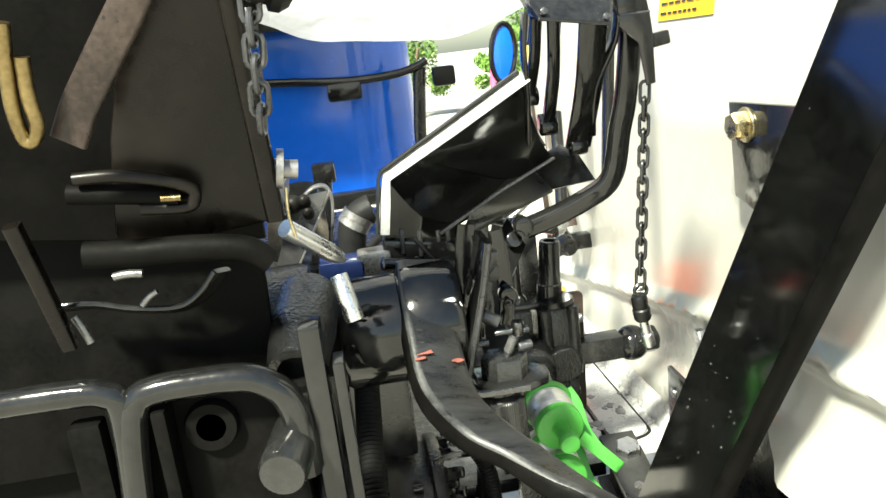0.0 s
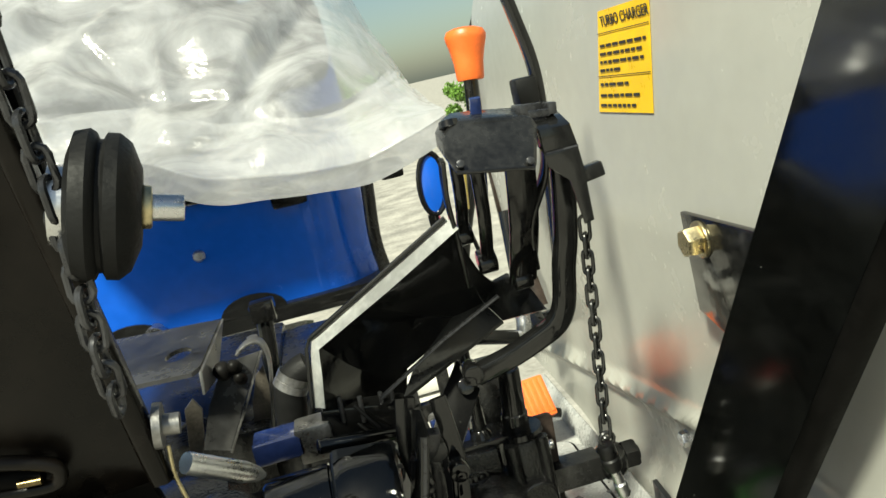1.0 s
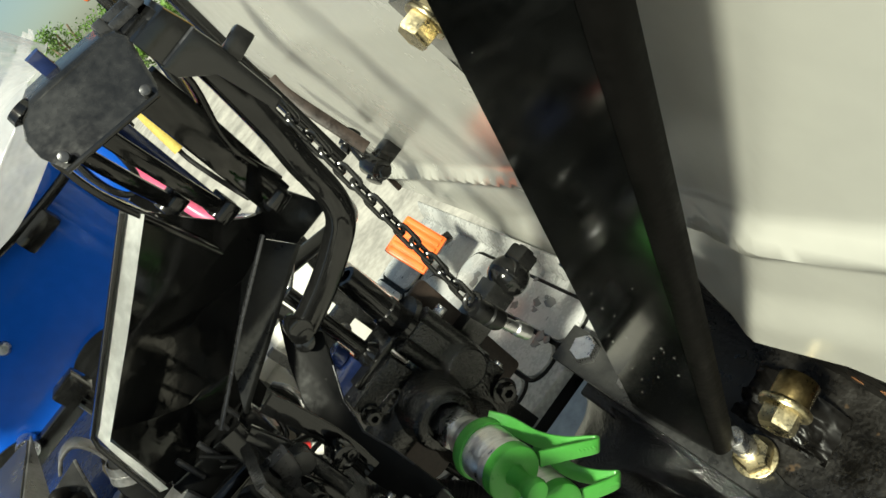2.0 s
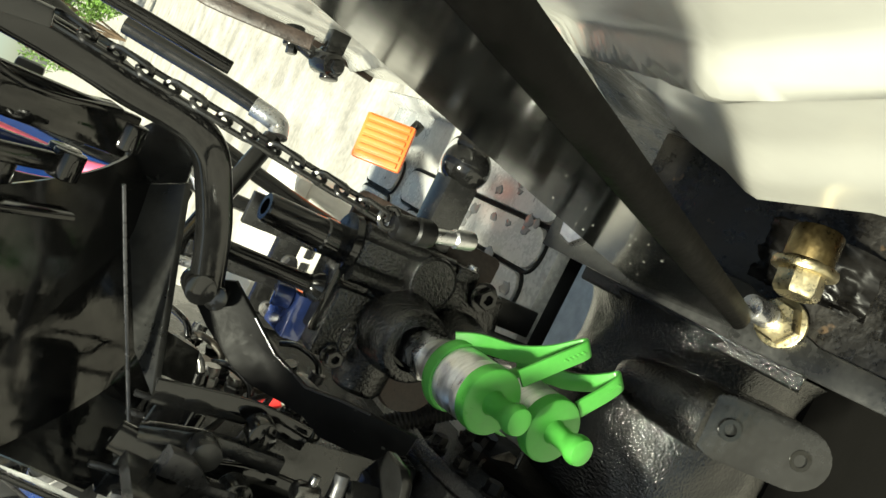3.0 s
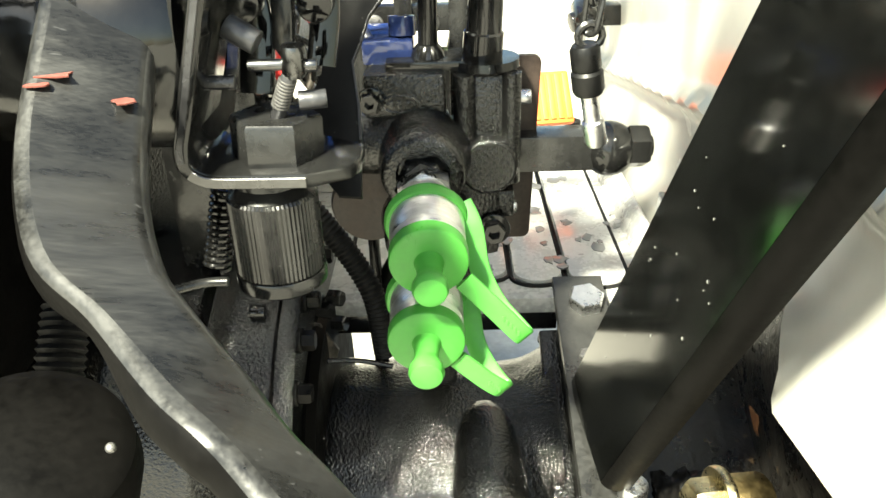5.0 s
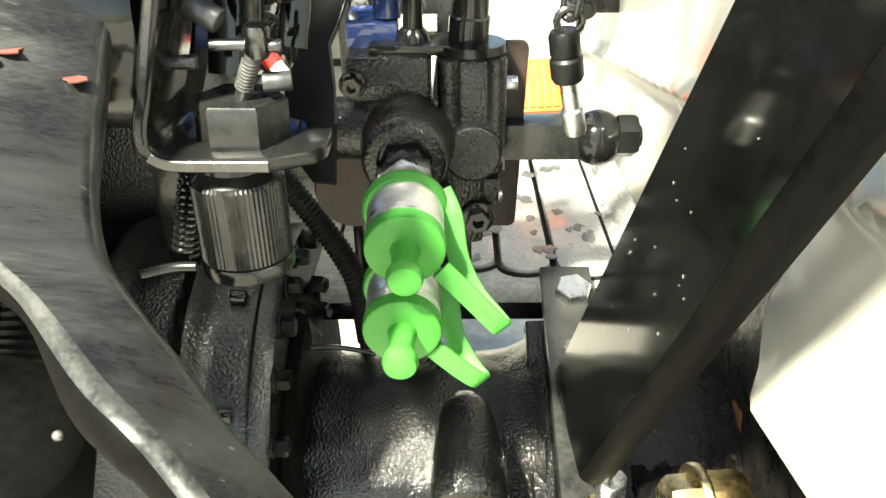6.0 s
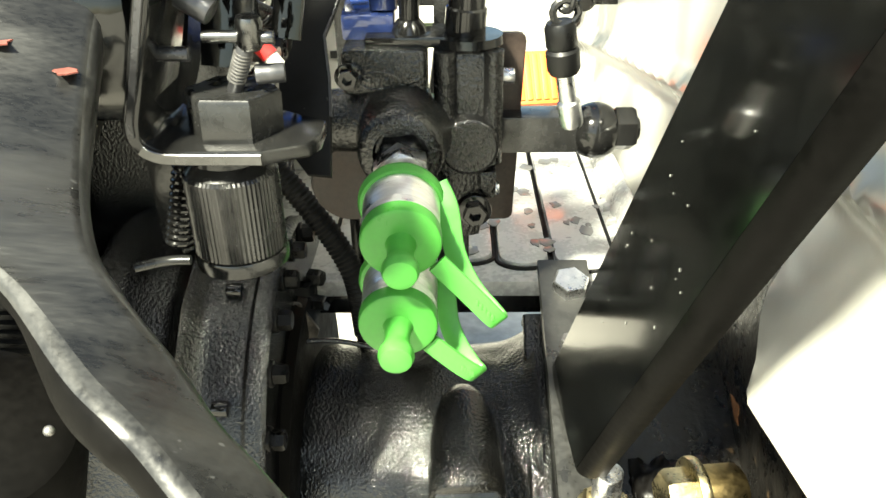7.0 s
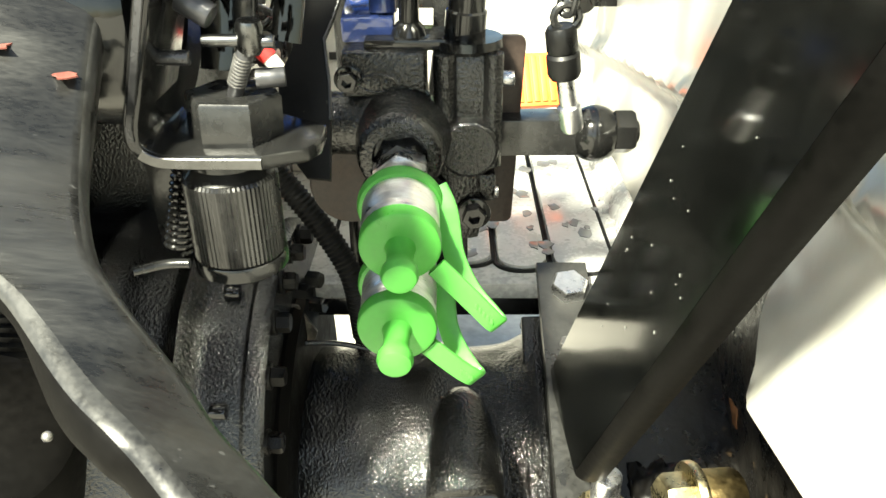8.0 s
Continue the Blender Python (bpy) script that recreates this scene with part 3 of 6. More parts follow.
def mounting_plate():
    ob = thing("mounting_plate", (0.1, 0.48, 0.85), "black steel mounting plate bolted onto the axle housing", "plate")
    bm = B()
    up = Vector((0, -0.293, 0.956))
    pts = [(0.086, 0.628, STRIP(0.628)), (0.132, 0.628, STRIP(0.628)), (0.132, 0.43, STRIP(0.43)), (0.108, 0.36, STRIP(0.36)), (0.104, -0.10, STRIP(-0.10)), (0.086, -0.10, STRIP(-0.10)), (0.083, 0.40, STRIP(0.40))]
    plate(bm, pts, -up * 0.012, 0.0022)
    part("plate", bm, DUSTY, ob, "grey dusty plate")
    bm = B()
    low = up * -0.004
    plate(bm, [Vector((x, y, STRIP(y))) + low for x, y in ((0.098, 0.56), (0.40, 0.56), (0.40, -0.10), (0.098, -0.10))], -up * 0.010, 0.001)
    part("base_plate", bm, GRIME, ob, "black base plate")
    bm = B()
    plate(bm, [(0.088, 0.60, STRIP(0.60) - 0.011), (0.088, 0.25, STRIP(0.25) - 0.011), (0.088, 0.25, 0.70), (0.088, 0.60, 0.70)], (0.008, 0, 0), 0.001)
    part("web", bm, MATTE, ob)
    bm = B()
    sweep(bm, [(0.082, 0.614, 0.880), (0.082, 0.604, 0.894), (0.080, 0.55, 0.872), (0.079, 0.47, 0.836), (0.078, 0.40, 0.80)], bar_of(0.008, 0.02, 0.003), up=(1, 0, 0))
    part("rib", bm, CAST, ob)
    bolt_head(ob, (0.1125, 0.596, STRIP(0.596) - 0.001), up, 0.029, 0.0115, STEEL, 0.0, 0.2)
    bolt_head(ob, (0.105, 0.538, STRIP(0.538)), up, 0.012, 0.004, IRON, 0.0, 0.2, "setscrew")
    # stud with flange nut
    base = Vector((0.113, 0.392, STRIP(0.392)))
    bm = B()
    rod(bm, base, base + Vector((0.0, -0.005, 0.046)), 0.0098, 0.0094, seg=24, bevel=0.2)
    stud = part("stud", bm, STEEL, ob)
    for k in range(9):
        bm = B()
        h = 0.020 + 0.0028 * k
        rod(bm, base + Vector((0, -0.0022, h)), base + Vector((0, -0.0022, h + 0.0015)), 0.0102, seg=20, bevel=0.05)
        part("thread", bm, STEEL, stud)
    bm = B()
    rod(bm, base, base + up * 0.004, 0.0205, seg=30)
    part("washer", bm, BRASS, ob)
    bm = B()
    hexagon(bm, base + up * 0.0035, base + up * 0.019, 0.031, 0.35)
    part("nut", bm, BRASS, ob)
    # cross bolt into the support plate
    bm = B()
    rod(bm, (0.150, 0.329, 0.957), (0.174, 0.334, 0.954), 0.0165, seg=28, bevel=0.08)
    part("spacer", bm, TARNISH, ob, "stained zinc spacer tube")
    bm = B()
    rod(bm, (0.144, 0.328, 0.958), (0.151, 0.329, 0.958), 0.0215, seg=30)
    part("washer", bm, BRASS, ob)
    bm = B()
    hexagon(bm, (0.1445, 0.328, 0.958), (0.128, 0.325, 0.959), 0.027, 0.2)
    part("bolt", bm, BRASS, ob)
    bm = B()
    block(bm, (0.094, 0.30, 0.60), (0.60, 0.60, 0.80), 0.02)
    block(bm, (0.46, 0.34, 0.0), (0.58, 0.56, 0.62), 0.02)
    part("axle_tube", bm, SHADE_BLACK, ob, "black axle end under the plate")
    # crust of dried grease in the corner behind the stud
    bm = B()
    sheet(bm, lambda u, v: (0.138 + 0.048 * u, 0.345 + 0.09 * v, STRIP(0.345 + 0.09 * v) - 0.002 + 0.034 * u * u * (1 - abs(2 * v - 1) ** 3) + 0.006 * noise.noise(Vector((u * 5, v * 6, 2))) + 0.003 * noise.noise(Vector((u * 14, v * 17, 5)))), 26, 34, 0.003)
    part("dried_grease", bm, MATTE, ob, "crust of dried black grease", sharp=60)


def platform():
    ob = thing("platform", (0.0, 0.9, 0.90), "grey ribbed steel foot platform with raised wet pads", "platform")
    bm = B()
    block(bm, (-0.30, 0.622, 0.905), (0.196, 1.18, 0.922), 0.003)
    part("deck", bm, FLOOR, ob)
    bm = B()
    block(bm, (-0.30, 0.626, 0.884), (0.092, 0.640, 0.9045), 0.002)
    part("front_bar", bm, PAINT, ob, "black front bar")
    pads = ((0.002, 0.046, 0.655, 0.98), (0.053, 0.100, 0.646, 1.02), (0.107, 0.163, 0.640, 0.95), (-0.052, -0.006, 0.665, 0.98), (-0.11, -0.06, 0.675, 0.98), (0.055, 0.10, 1.05, 1.17), (0.0, 0.045, 1.05, 1.17))
    for x0, x1, y0, y1 in pads:
        r, cx = (x1 - x0) / 2, (x0 + x1) / 2
        out = [(cx + r * math.cos(radians(a)), y0 + r * 0.8 + r * 0.8 * math.sin(radians(a)), 0.922) for a in range(180, 361, 15)]
        out += [(cx + r * math.cos(radians(a)), y1 - r * 0.8 + r * 0.8 * math.sin(radians(a)), 0.922) for a in range(0, 181, 15)]
        bm = B()
        plate(bm, out, (0, 0, 0.0055), 0.0018)
        part("pad", bm, PAD, ob)
        # recessed rim round the pad
        ring = [Vector((cx + (p[0] - cx) * (1 + 0.003 / r), p[1] + (0.003 if p[1] > (y0 + y1) / 2 else -0.003), 0.9225)) for p in out]
        bm = B()
        sweep(bm, ring, ring_of(0.0024, 6), closed=True)
        part("groove", bm, RUBBER, ob)
    for i in range(9):
        y = 0.665 + 0.033 * i
        x = 0.166 + 0.0016 * i
        bm = B()
        plate(bm, [(x, y, 0.922), (x + 0.014, y + 0.006, 0.922), (x + 0.004, y + 0.016, 0.922)], (0, 0, 0.006), 0.001)
        part("stud", bm, FLOOR, ob)
    bm = B()
    sheet(bm, lambda u, v: (0.182 + 0.014 * v * v, 0.622 + 0.55 * u, 0.922 + 0.03 * v), 10, 6, 0.003)
    part("side_lip", bm, FLOOR, ob)
    # water drops lying on the pads
    rng = random.Random(12)
    for _ in range(22):
        x, y = rng.uniform(0.0, 0.165), rng.uniform(0.64, 0.9)
        bm = B()
        n, s = 10, rng.uniform(0.003, 0.009)
        ring = [(x + s * math.cos(k * 0.628) * rng.uniform(0.5, 1.2), y + 1.3 * s * math.sin(k * 0.628) * rng.uniform(0.5, 1.2), 0.9273) for k in range(n)]
        plate(bm, ring, (0, 0, 0.0012), 0.0004)
        part("water_drop", bm, WATER, ob)


WATER = bpy.data.materials.new("water")
WATER.use_nodes = True
_w = WATER.node_tree.nodes["Principled BSDF"]
_w.inputs["Base Color"].default_value, _w.inputs["Roughness"].default_value = (0.30, 0.30, 0.30, 1), 0.04
_w.inputs["Transmission Weight"].default_value, _w.inputs["IOR"].default_value = 0.35, 1.33


fender()
warning_label()
rollbar_post()
mounting_plate()
platform()


# ---- axle and gear housing ----
def axle_housing():
    ob = thing("axle_housing", (0, 0.56, 0.6), "gloss black cast rear axle housing with rough skin", "axle housing")
    yc, zc = 0.56, 0.755
    bm = B()

    def skin(u, v):
        x = -0.126 + 0.206 * u
        a = radians(-60 + 190 * v)                    # from below the front, over the top
        r = 0.108 + 0.010 * math.cos((u - 0.45) * 3.0) + 0.0030 * noise.noise(Vector((x * 30, a * 4, 1)))
        if u > 0.75:
            r += 0.34 * (u - 0.75) ** 2
        return x, yc - r * math.cos(a), zc + r * math.sin(a)
    sheet(bm, skin, 40, 60)
    part("body", bm, CAST, ob, sharp=60)
    bm = B()
    block(bm, (-0.60, 0.45, 0.0), (0.094, 0.66, 0.70), 0.02)
    part("lower_body", bm, SHADE_BLACK, ob)
    bm = B()
    # rolled lip where the saddle meets the flange
    sweep(bm, smooth_path([(-0.1381, 0.5500, 0.9019), (-0.1216, 0.5550, 0.9031), (-0.0928, 0.5600, 0.8993), (-0.0632, 0.5600, 0.8925)], 5), ring_of(0.0024, 8))
    part("lip", bm, CAST, ob)
    # rusty strap and studs behind the flange
    bm = B()
    plate(bm, [(-0.1372, 0.5600, 0.9404), (-0.1239, 0.5600, 0.9375), (-0.1114, 0.5700, 0.9038), (-0.1138, 0.5650, 0.8970), (-0.1365, 0.5600, 0.9019)], (0, 0.004, 0), 0.001)
    part("stained_strap", bm, SOILED, ob, "rust-stained steel strap")
    for c in ((-0.1157, 0.5750, 0.9566), (-0.1244, 0.5650, 0.9503), (-0.1153, 0.5800, 0.9272)):
        bm = B()
        hexagon(bm, c, (c[0] + 0.012, c[1] - 0.004, c[2] + 0.001), 0.013, 0.3)
        part("stud_nut", bm, PAINT, ob)
    # oblong boss with a flat face and two tapped holes
    bm = B()
    axis0, axis1 = Vector((0.018, 0.414, 0.858)), Vector((0.0148, 0.503, 0.894))
    lathe(bm, axis0, axis1, [(0, 0), (0.027, 0), (0.0295, 0.03), (0.0295, 0.25), (0.0275, 0.5), (0.0235, 0.72), (0.0185, 0.87), (0.011, 0.97), (0, 1.0)], 36)
    part("boss", bm, CAST, ob, sharp=60)
    bm = B()
    lean = lambda p: (p[0], p[1] - 0.55 * (0.886 - p[2]), p[2])
    face = [lean((0.018 + 0.028 * math.cos(radians(a)), 0.414, 0.858 + 0.028 * math.sin(radians(a)))) for a in range(0, 181, 15)]
    face += [lean((0.020 + 0.028 * math.cos(radians(a)), 0.422, 0.80 + 0.028 * math.sin(radians(a)))) for a in range(180, 361, 15)]
    plate(bm, face, (0, 0.05, 0.0), 0.0025)
    part("boss_face", bm, SATIN, ob, "flat machined boss face")
    for c in (lean((0.018, 0.4135, 0.858)), lean((0.020, 0.4215, 0.797))):
        bm = B()
        lathe(bm, c, (c[0], c[1] - 0.0018, c[2] + 0.001), [(0.0055, 1), (0.0092, 1), (0.0095, 0), (0.0052, -2.5), (0, -2.5)], 20)
        part("tapped_hole", bm, PAINT, ob)


def gear_housing():
    ob = thing("gear_housing", (-0.2, 0.56, 0.6), "gloss black cast gear housing with bolted flange", "gear housing")
    yc, zc = 0.575, 0.82
    bm = B()

    def skin(u, v):
        x = -0.60 + 0.455 * u
        a = radians(-60 + 190 * v)
        r = 0.155 + 0.02 * math.sin(u * 2.6) + 0.004 * noise.noise(Vector((x * 25, a * 4, 4)))
        r += 0.012 * math.exp(-((x + 0.195) / 0.008) ** 2) + 0.010 * math.exp(-((x + 0.27) / 0.010) ** 2)
        return x, yc - r * math.cos(a), zc + r * math.sin(a)
    sheet(bm, skin, 80, 60)
    part("body", bm, CAST, ob, sharp=60)
    bm = B()
    lathe(bm, (-0.147, yc, zc), (-0.129, yc, zc), [(0.12, 0), (0.172, 0), (0.175, 0.2), (0.175, 0.75), (0.172, 1), (0.12, 1)], 72)
    part("flange", bm, CAST, ob)
    bm = B()
    lathe(bm, (-0.134, 0.570, 0.790), (-0.120, 0.570, 0.790), [(0, 0), (0.146, 0), (0.148, 0.5), (0.142, 1), (0, 1)], 56)
    part("inner_flange", bm, SHADE_BLACK, ob)
    for a in (12, 30, 47, 62, 76, 90, 104):
        c = Vector((-0.129, yc - 0.163 * math.cos(radians(a)), zc + 0.163 * math.sin(radians(a))))
        bolt_head(ob, c, (1, 0, 0), 0.014, 0.010, MATTE, 0.010, a * 0.1)
    for a in (38, 70):
        bm = B()
        c = Vector((-0.157, yc - 0.17 * math.cos(radians(a)), zc + 0.17 * math.sin(radians(a))))
        rod(bm, c, c + Vector((-0.012, 0, 0)), 0.006, seg=12)
        part("nut", bm, PAINT, ob)
    bm = B()
    c = Vector((-0.195, yc - 0.168 * math.cos(radians(66)), zc + 0.168 * math.sin(radians(66))))
    rod(bm, c, c + Vector((0, -0.003, 0.010)), 0.006, seg=14)
    part("plug", bm, PAINT, ob)


axle_housing()
gear_housing()


# ---- hydraulics ----
def quick_coupler(cap, port, tips):
    """A hose coupler with its dust cap on: cap centre, port centre and the way of the strap."""
    ob = thing("quick_coupler", port, "silver hydraulic quick coupler with green dust cap on its port", "hydraulic coupler", "hydraulic couplers")
    cap, port = Vector(cap), Vector(port)
    ax = (port - cap).normalized()
    at = lambda d: cap + ax * d
    bm = B()
    lathe(bm, at(-0.004), at(0.006), [(0, 0), (0.0215, 0), (0.0232, 0.1), (0.0238, 0.28), (0.0238, 1), (0.020, 1)], 44)
    lid = part("dust_cap", bm, GREEN, ob)
    bm = B()
    lathe(bm, at(-0.003), at(-0.034), [(0.0095, 0), (0.0078, 0.12), (0.0074, 0.45), (0.0082, 0.58), (0.0102, 0.72), (0.0106, 0.84), (0.0092, 0.96), (0.006, 1.0), (0, 1.0)], 28)
    part("pull_knob", bm, GREEN, lid)
    bm = B()
    lathe(bm, at(0.005), at(0.060), [(0.0225, 0), (0.0232, 0.04), (0.0232, 0.16), (0.0220, 0.18), (0.0220, 0.22), (0.0232, 0.25), (0.0236, 0.62), (0.0232, 0.78), (0.0185, 1), (0, 1)], 44)
    part("sleeve", bm, ALLOY, ob, "machined silver sleeve")
    bm = B()
    lathe(bm, at(0.036), at(0.047), [(0.0234, 0), (0.0255, 0.06), (0.0268, 0.35), (0.0268, 0.65), (0.0255, 0.94), (0.0234, 1)], 44)
    ring = part("retaining_ring", bm, GREEN, ob)
    bm = B()
    lathe(bm, at(0.056), at(0.084), [(0, 0), (0.0185, 0), (0.0178, 0.3), (0.0165, 0.35), (0.0160, 1), (0, 1)], 36)
    part("neck", bm, ALLOY, ob)
    bm = B()
    hexagon(bm, at(0.070), at(0.084), 0.034, 0.4, 0.06)
    part("hex_body", bm, STEEL, ob)
    bm = B()
    hexagon(bm, at(0.104), at(0.083), 0.036, 0.1, 0.08)
    part("union_nut", bm, CAST, ob)
    # flat strap from ring to cap
    bm = B()
    sweep(bm, smooth_path(tips, 7), bar_of(0.0034, 0.0132, 0.0013, 2), up=(0.70, 0.30, 0.64))
    part("strap", bm, GREEN, ob)
    bm = B()
    a, b = Vector(tips[-3]), Vector(tips[-2])
    for k in range(5):
        p = a.lerp(b, 0.05 + 0.16 * k)
        block(bm, p + Vector((-0.0009, -0.0024, -0.0020)), p + Vector((0.0009, -0.0012, 0.0020)), 0.0004)
    part("moulded_mark", bm, GREEN, ob)
    return ob


quick_coupler((-0.0215, 0.3915, 1.0915), (-0.026, 0.4975, 1.1035),
              [(-0.001, 0.4365, 1.107), (0.0055, 0.4275, 1.094), (0.0095, 0.4175, 1.07), (0.019, 0.4085, 1.051), (0.031, 0.3995, 1.039), (0.0358, 0.3945, 1.035), (0.0325, 0.3905, 1.0395), (0.018, 0.391, 1.056), (-0.001, 0.393, 1.076)])
quick_coupler((-0.0245, 0.3835, 1.0405), (-0.026, 0.4975, 1.053),
              [(-0.003, 0.4285, 1.055), (0.0025, 0.4205, 1.043), (0.0055, 0.4115, 1.022), (0.012, 0.4035, 1.008), (0.0195, 0.3965, 0.999), (0.0235, 0.3925, 0.996), (0.0205, 0.3875, 1), (0.011, 0.3865, 1.008), (-0.006, 0.3865, 1.024)])


def selector_valve():
    ob = thing("selector_valve", (-0.0195, 0.546, 0.969), "gloss black cast hydraulic selector valve block", "hydraulic valve")
    bm = B()
    block(bm, (-0.0675, 0.521, 1.114), (-0.0095, 0.581, 1.167), 0.006)
    block(bm, (-0.0545, 0.528, 1.019), (0.0305, 0.581, 1.119), 0.008)
    part("body", bm, CAST, ob)
    bm = B()
    lathe(bm, (-0.0835, 0.528, 1.115), (-0.0035, 0.528, 1.115), [(0, 0), (0.019, 0), (0.022, 0.06), (0.0235, 0.5), (0.022, 0.95), (0, 1)], 32)
    part("bulge", bm, CAST, ob, sharp=60)
    for z in (1.1085, 1.058):
        bm = B()
        lathe(bm, (-0.026, 0.515, z), (-0.026, 0.477, z), [(0.034, 0), (0.031, 0.4), (0.0295, 0.8), (0.0275, 0.96), (0.024, 1.0), (0.0185, 1.0), (0.017, 0.85), (0, 0.85)], 36)
        part("port_boss", bm, CAST, ob, sharp=50)
    bm = B()
    block(bm, (-0.0025, 0.523, 1.077), (0.0415, 0.576, 1.165), 0.010)
    lathe(bm, (0.0035, 0.523, 1.084), (0.0035, 0.523, 1.165), [(0, 0), (0.008, 0), (0.008, 1), (0, 1)], 18)
    lathe(bm, (0.0365, 0.525, 1.084), (0.0365, 0.525, 1.165), [(0, 0), (0.007, 0), (0.007, 1), (0, 1)], 18)
    part("spool_housing", bm, CAST, ob)
    bm = B()
    lathe(bm, (0.02, 0.561, 1.099), (0.02, 0.513, 1.099), [(0.021, 0), (0.0215, 0.5), (0.0215, 0.92), (0.0205, 0.98), (0.0190, 1.0), (0.0186, 0.985), (0, 0.985)], 40)
    part("spool_cap", bm, CAST, ob)
    bm = B()
    lathe(bm, (0.0185, 0.546, 1.163), (0.0185, 0.546, 1.171), [(0, 0), (0.0245, 0), (0.026, 0.3), (0.025, 1), (0, 1)], 32)
    block(bm, (-0.0515, 0.529, 1.165), (0.0055, 0.571, 1.1725), 0.002)
    part("top_flange", bm, PAINT, ob)
    bm = B()
    lathe(bm, (0.017, 0.547, 1.169), (0.0215, 0.542, 1.239), [(0, 0), (0.0145, 0), (0.0142, 0.28), (0.0128, 0.30), (0.0115, 0.97), (0.0105, 1.0), (0.0065, 1.0), (0.006, 0.9), (0, 0.9)], 26)
    part("lever_tube", bm, PAINT, ob)
    bm = B()
    rod(bm, (-0.0215, 0.546, 1.171), (-0.0195, 0.551, 1.269), 0.0072, 0.0068)
    lathe(bm, (-0.0215, 0.546, 1.171), (-0.0215, 0.546, 1.181), [(0, 0), (0.013, 0), (0.011, 0.6), (0.008, 1), (0, 1)], 22)
    part("spool_rod", bm, PAINT, ob)
    bm = B()
    block(bm, (-0.0685, 0.544, 1.169), (-0.0315, 0.584, 1.187), 0.003, (8, 0, 0))
    box = part("solenoid_cover", bm, NAVY, ob, "glossy dark blue cover")
    bm = B()
    rod(bm, (-0.0395, 0.556, 1.185), (-0.0395, 0.558, 1.199), 0.010, seg=20)
    part("blue_cap", bm, NAVY, box)
    # moulded oval mark: plain shapes
    bm = B()
    ring = [Vector((-0.041 + 0.0125 * math.cos(a * 0.3142), 0.504, 1.1505 + 0.0058 * math.sin(a * 0.3142))) for a in range(20)]
    sweep(bm, ring, ring_of(0.0011, 6), closed=True)
    for k in (-0.006, 0.0, 0.006):
        block(bm, (-0.041 + k - 0.0018, 0.5025, 1.1478), (-0.041 + k + 0.0018, 0.506, 1.1532), 0.0005)
    part("cast_mark", bm, CAST, ob)
    for c, f in (((-0.062, 0.52, 1.149), 0.013), ((0.0245, 0.526, 1.0445), 0.017)):
        bm = B()
        rod(bm, c, (c[0], c[1] - 0.003, c[2]), f * 0.75, seg=24)
        part("washer", bm, PAINT, ob)
        bm = B()
        lathe(bm, (c[0], c[1] - 0.002, c[2]), (c[0], c[1] - 0.011, c[2]), [(0, 0), (f * 0.55, 0), (f * 0.55, 0.9), (f * 0.5, 1), (f * 0.28, 1), (f * 0.28, 0.4), (0, 0.4)], 6, 0.2)
        part("bolt", bm, PAINT, ob)
    bm = B()
    block(bm, (0.0125, 0.531, 1.051), (0.0405, 0.561, 1.073), 0.003)
    block(bm, (0.0065, 0.536, 1.029), (0.0125, 0.566, 1.074), 0.002)
    part("lug", bm, CAST, ob)
    bm = B()
    rod(bm, (0.0425, 0.546, 1.141), (0.0525, 0.546, 1.141), 0.0055, seg=16)
    part("grease_nipple", bm, STEEL, ob)
    bm = B()
    rod(bm, (0.0365, 0.546, 1.053), (0.0435, 0.546, 1.053), 0.005, seg=16)
    part("plug", bm, STEEL, ob)
    # speckled brown-black plates behind the block
    bm = B()
    pts = []
    for cx, cz, a0 in ((0.056, 1.160, 0), (0.034, 1.160, 90), (0.034, 1.022, 180), (0.050, 1.022, 270)):
        pts += [(cx + 0.006 * math.cos(radians(a0 + k)), 0.566, cz + 0.006 * math.sin(radians(a0 + k))) for k in (0, 30, 60, 90)]
    plate(bm, pts, (0, 0.006, 0), 0.001)
    part("back_plate", bm, RUSTY, ob, "speckled brown-black back plate")
    bm = B()
    lathe(bm, (-0.0725, 0.572, 1.049), (-0.0725, 0.561, 1.049), [(0, 0), (0.031, 0), (0.032, 0.5), (0.030, 1), (0, 1)], 40)
    part("end_disc", bm, RUSTY, ob, "speckled brown-black round end plate")
    # foot on the housing
    bm = B()
    block(bm, (-0.0395, 0.544, 0.884), (-0.0055, 0.572, 1.029), 0.004)
    part("foot", bm, CAST, ob)


def valve_bracket():
    """Black carrier behind the valve block, with a cross strip and two uprights."""
    ob = thing("valve_carrier", (-0.03, 0.616, 0.925), "black steel carrier frame behind the valve", "bracket")
    bm = B()
    block(bm, (-0.085, 0.608, 1.176), (0.012, 0.622, 1.196), 0.002)
    part("cross_strip", bm, SATIN, ob)
    for x0, x1, z in ((-0.048, -0.034, 1.262), (-0.006, 0.022, 1.232), (-0.082, -0.072, 1.225)):
        bm = B()
        block(bm, (x0, 0.606, 0.922), (x1, 0.614, z), 0.0015)
        part("upright", bm, SATIN, ob)
    for x in (-0.062, -0.020):
        bolt_head(ob, (x, 0.592, 1.186), (0, -1, 0), 0.010, 0.006, IRON, 0.007, x * 20)


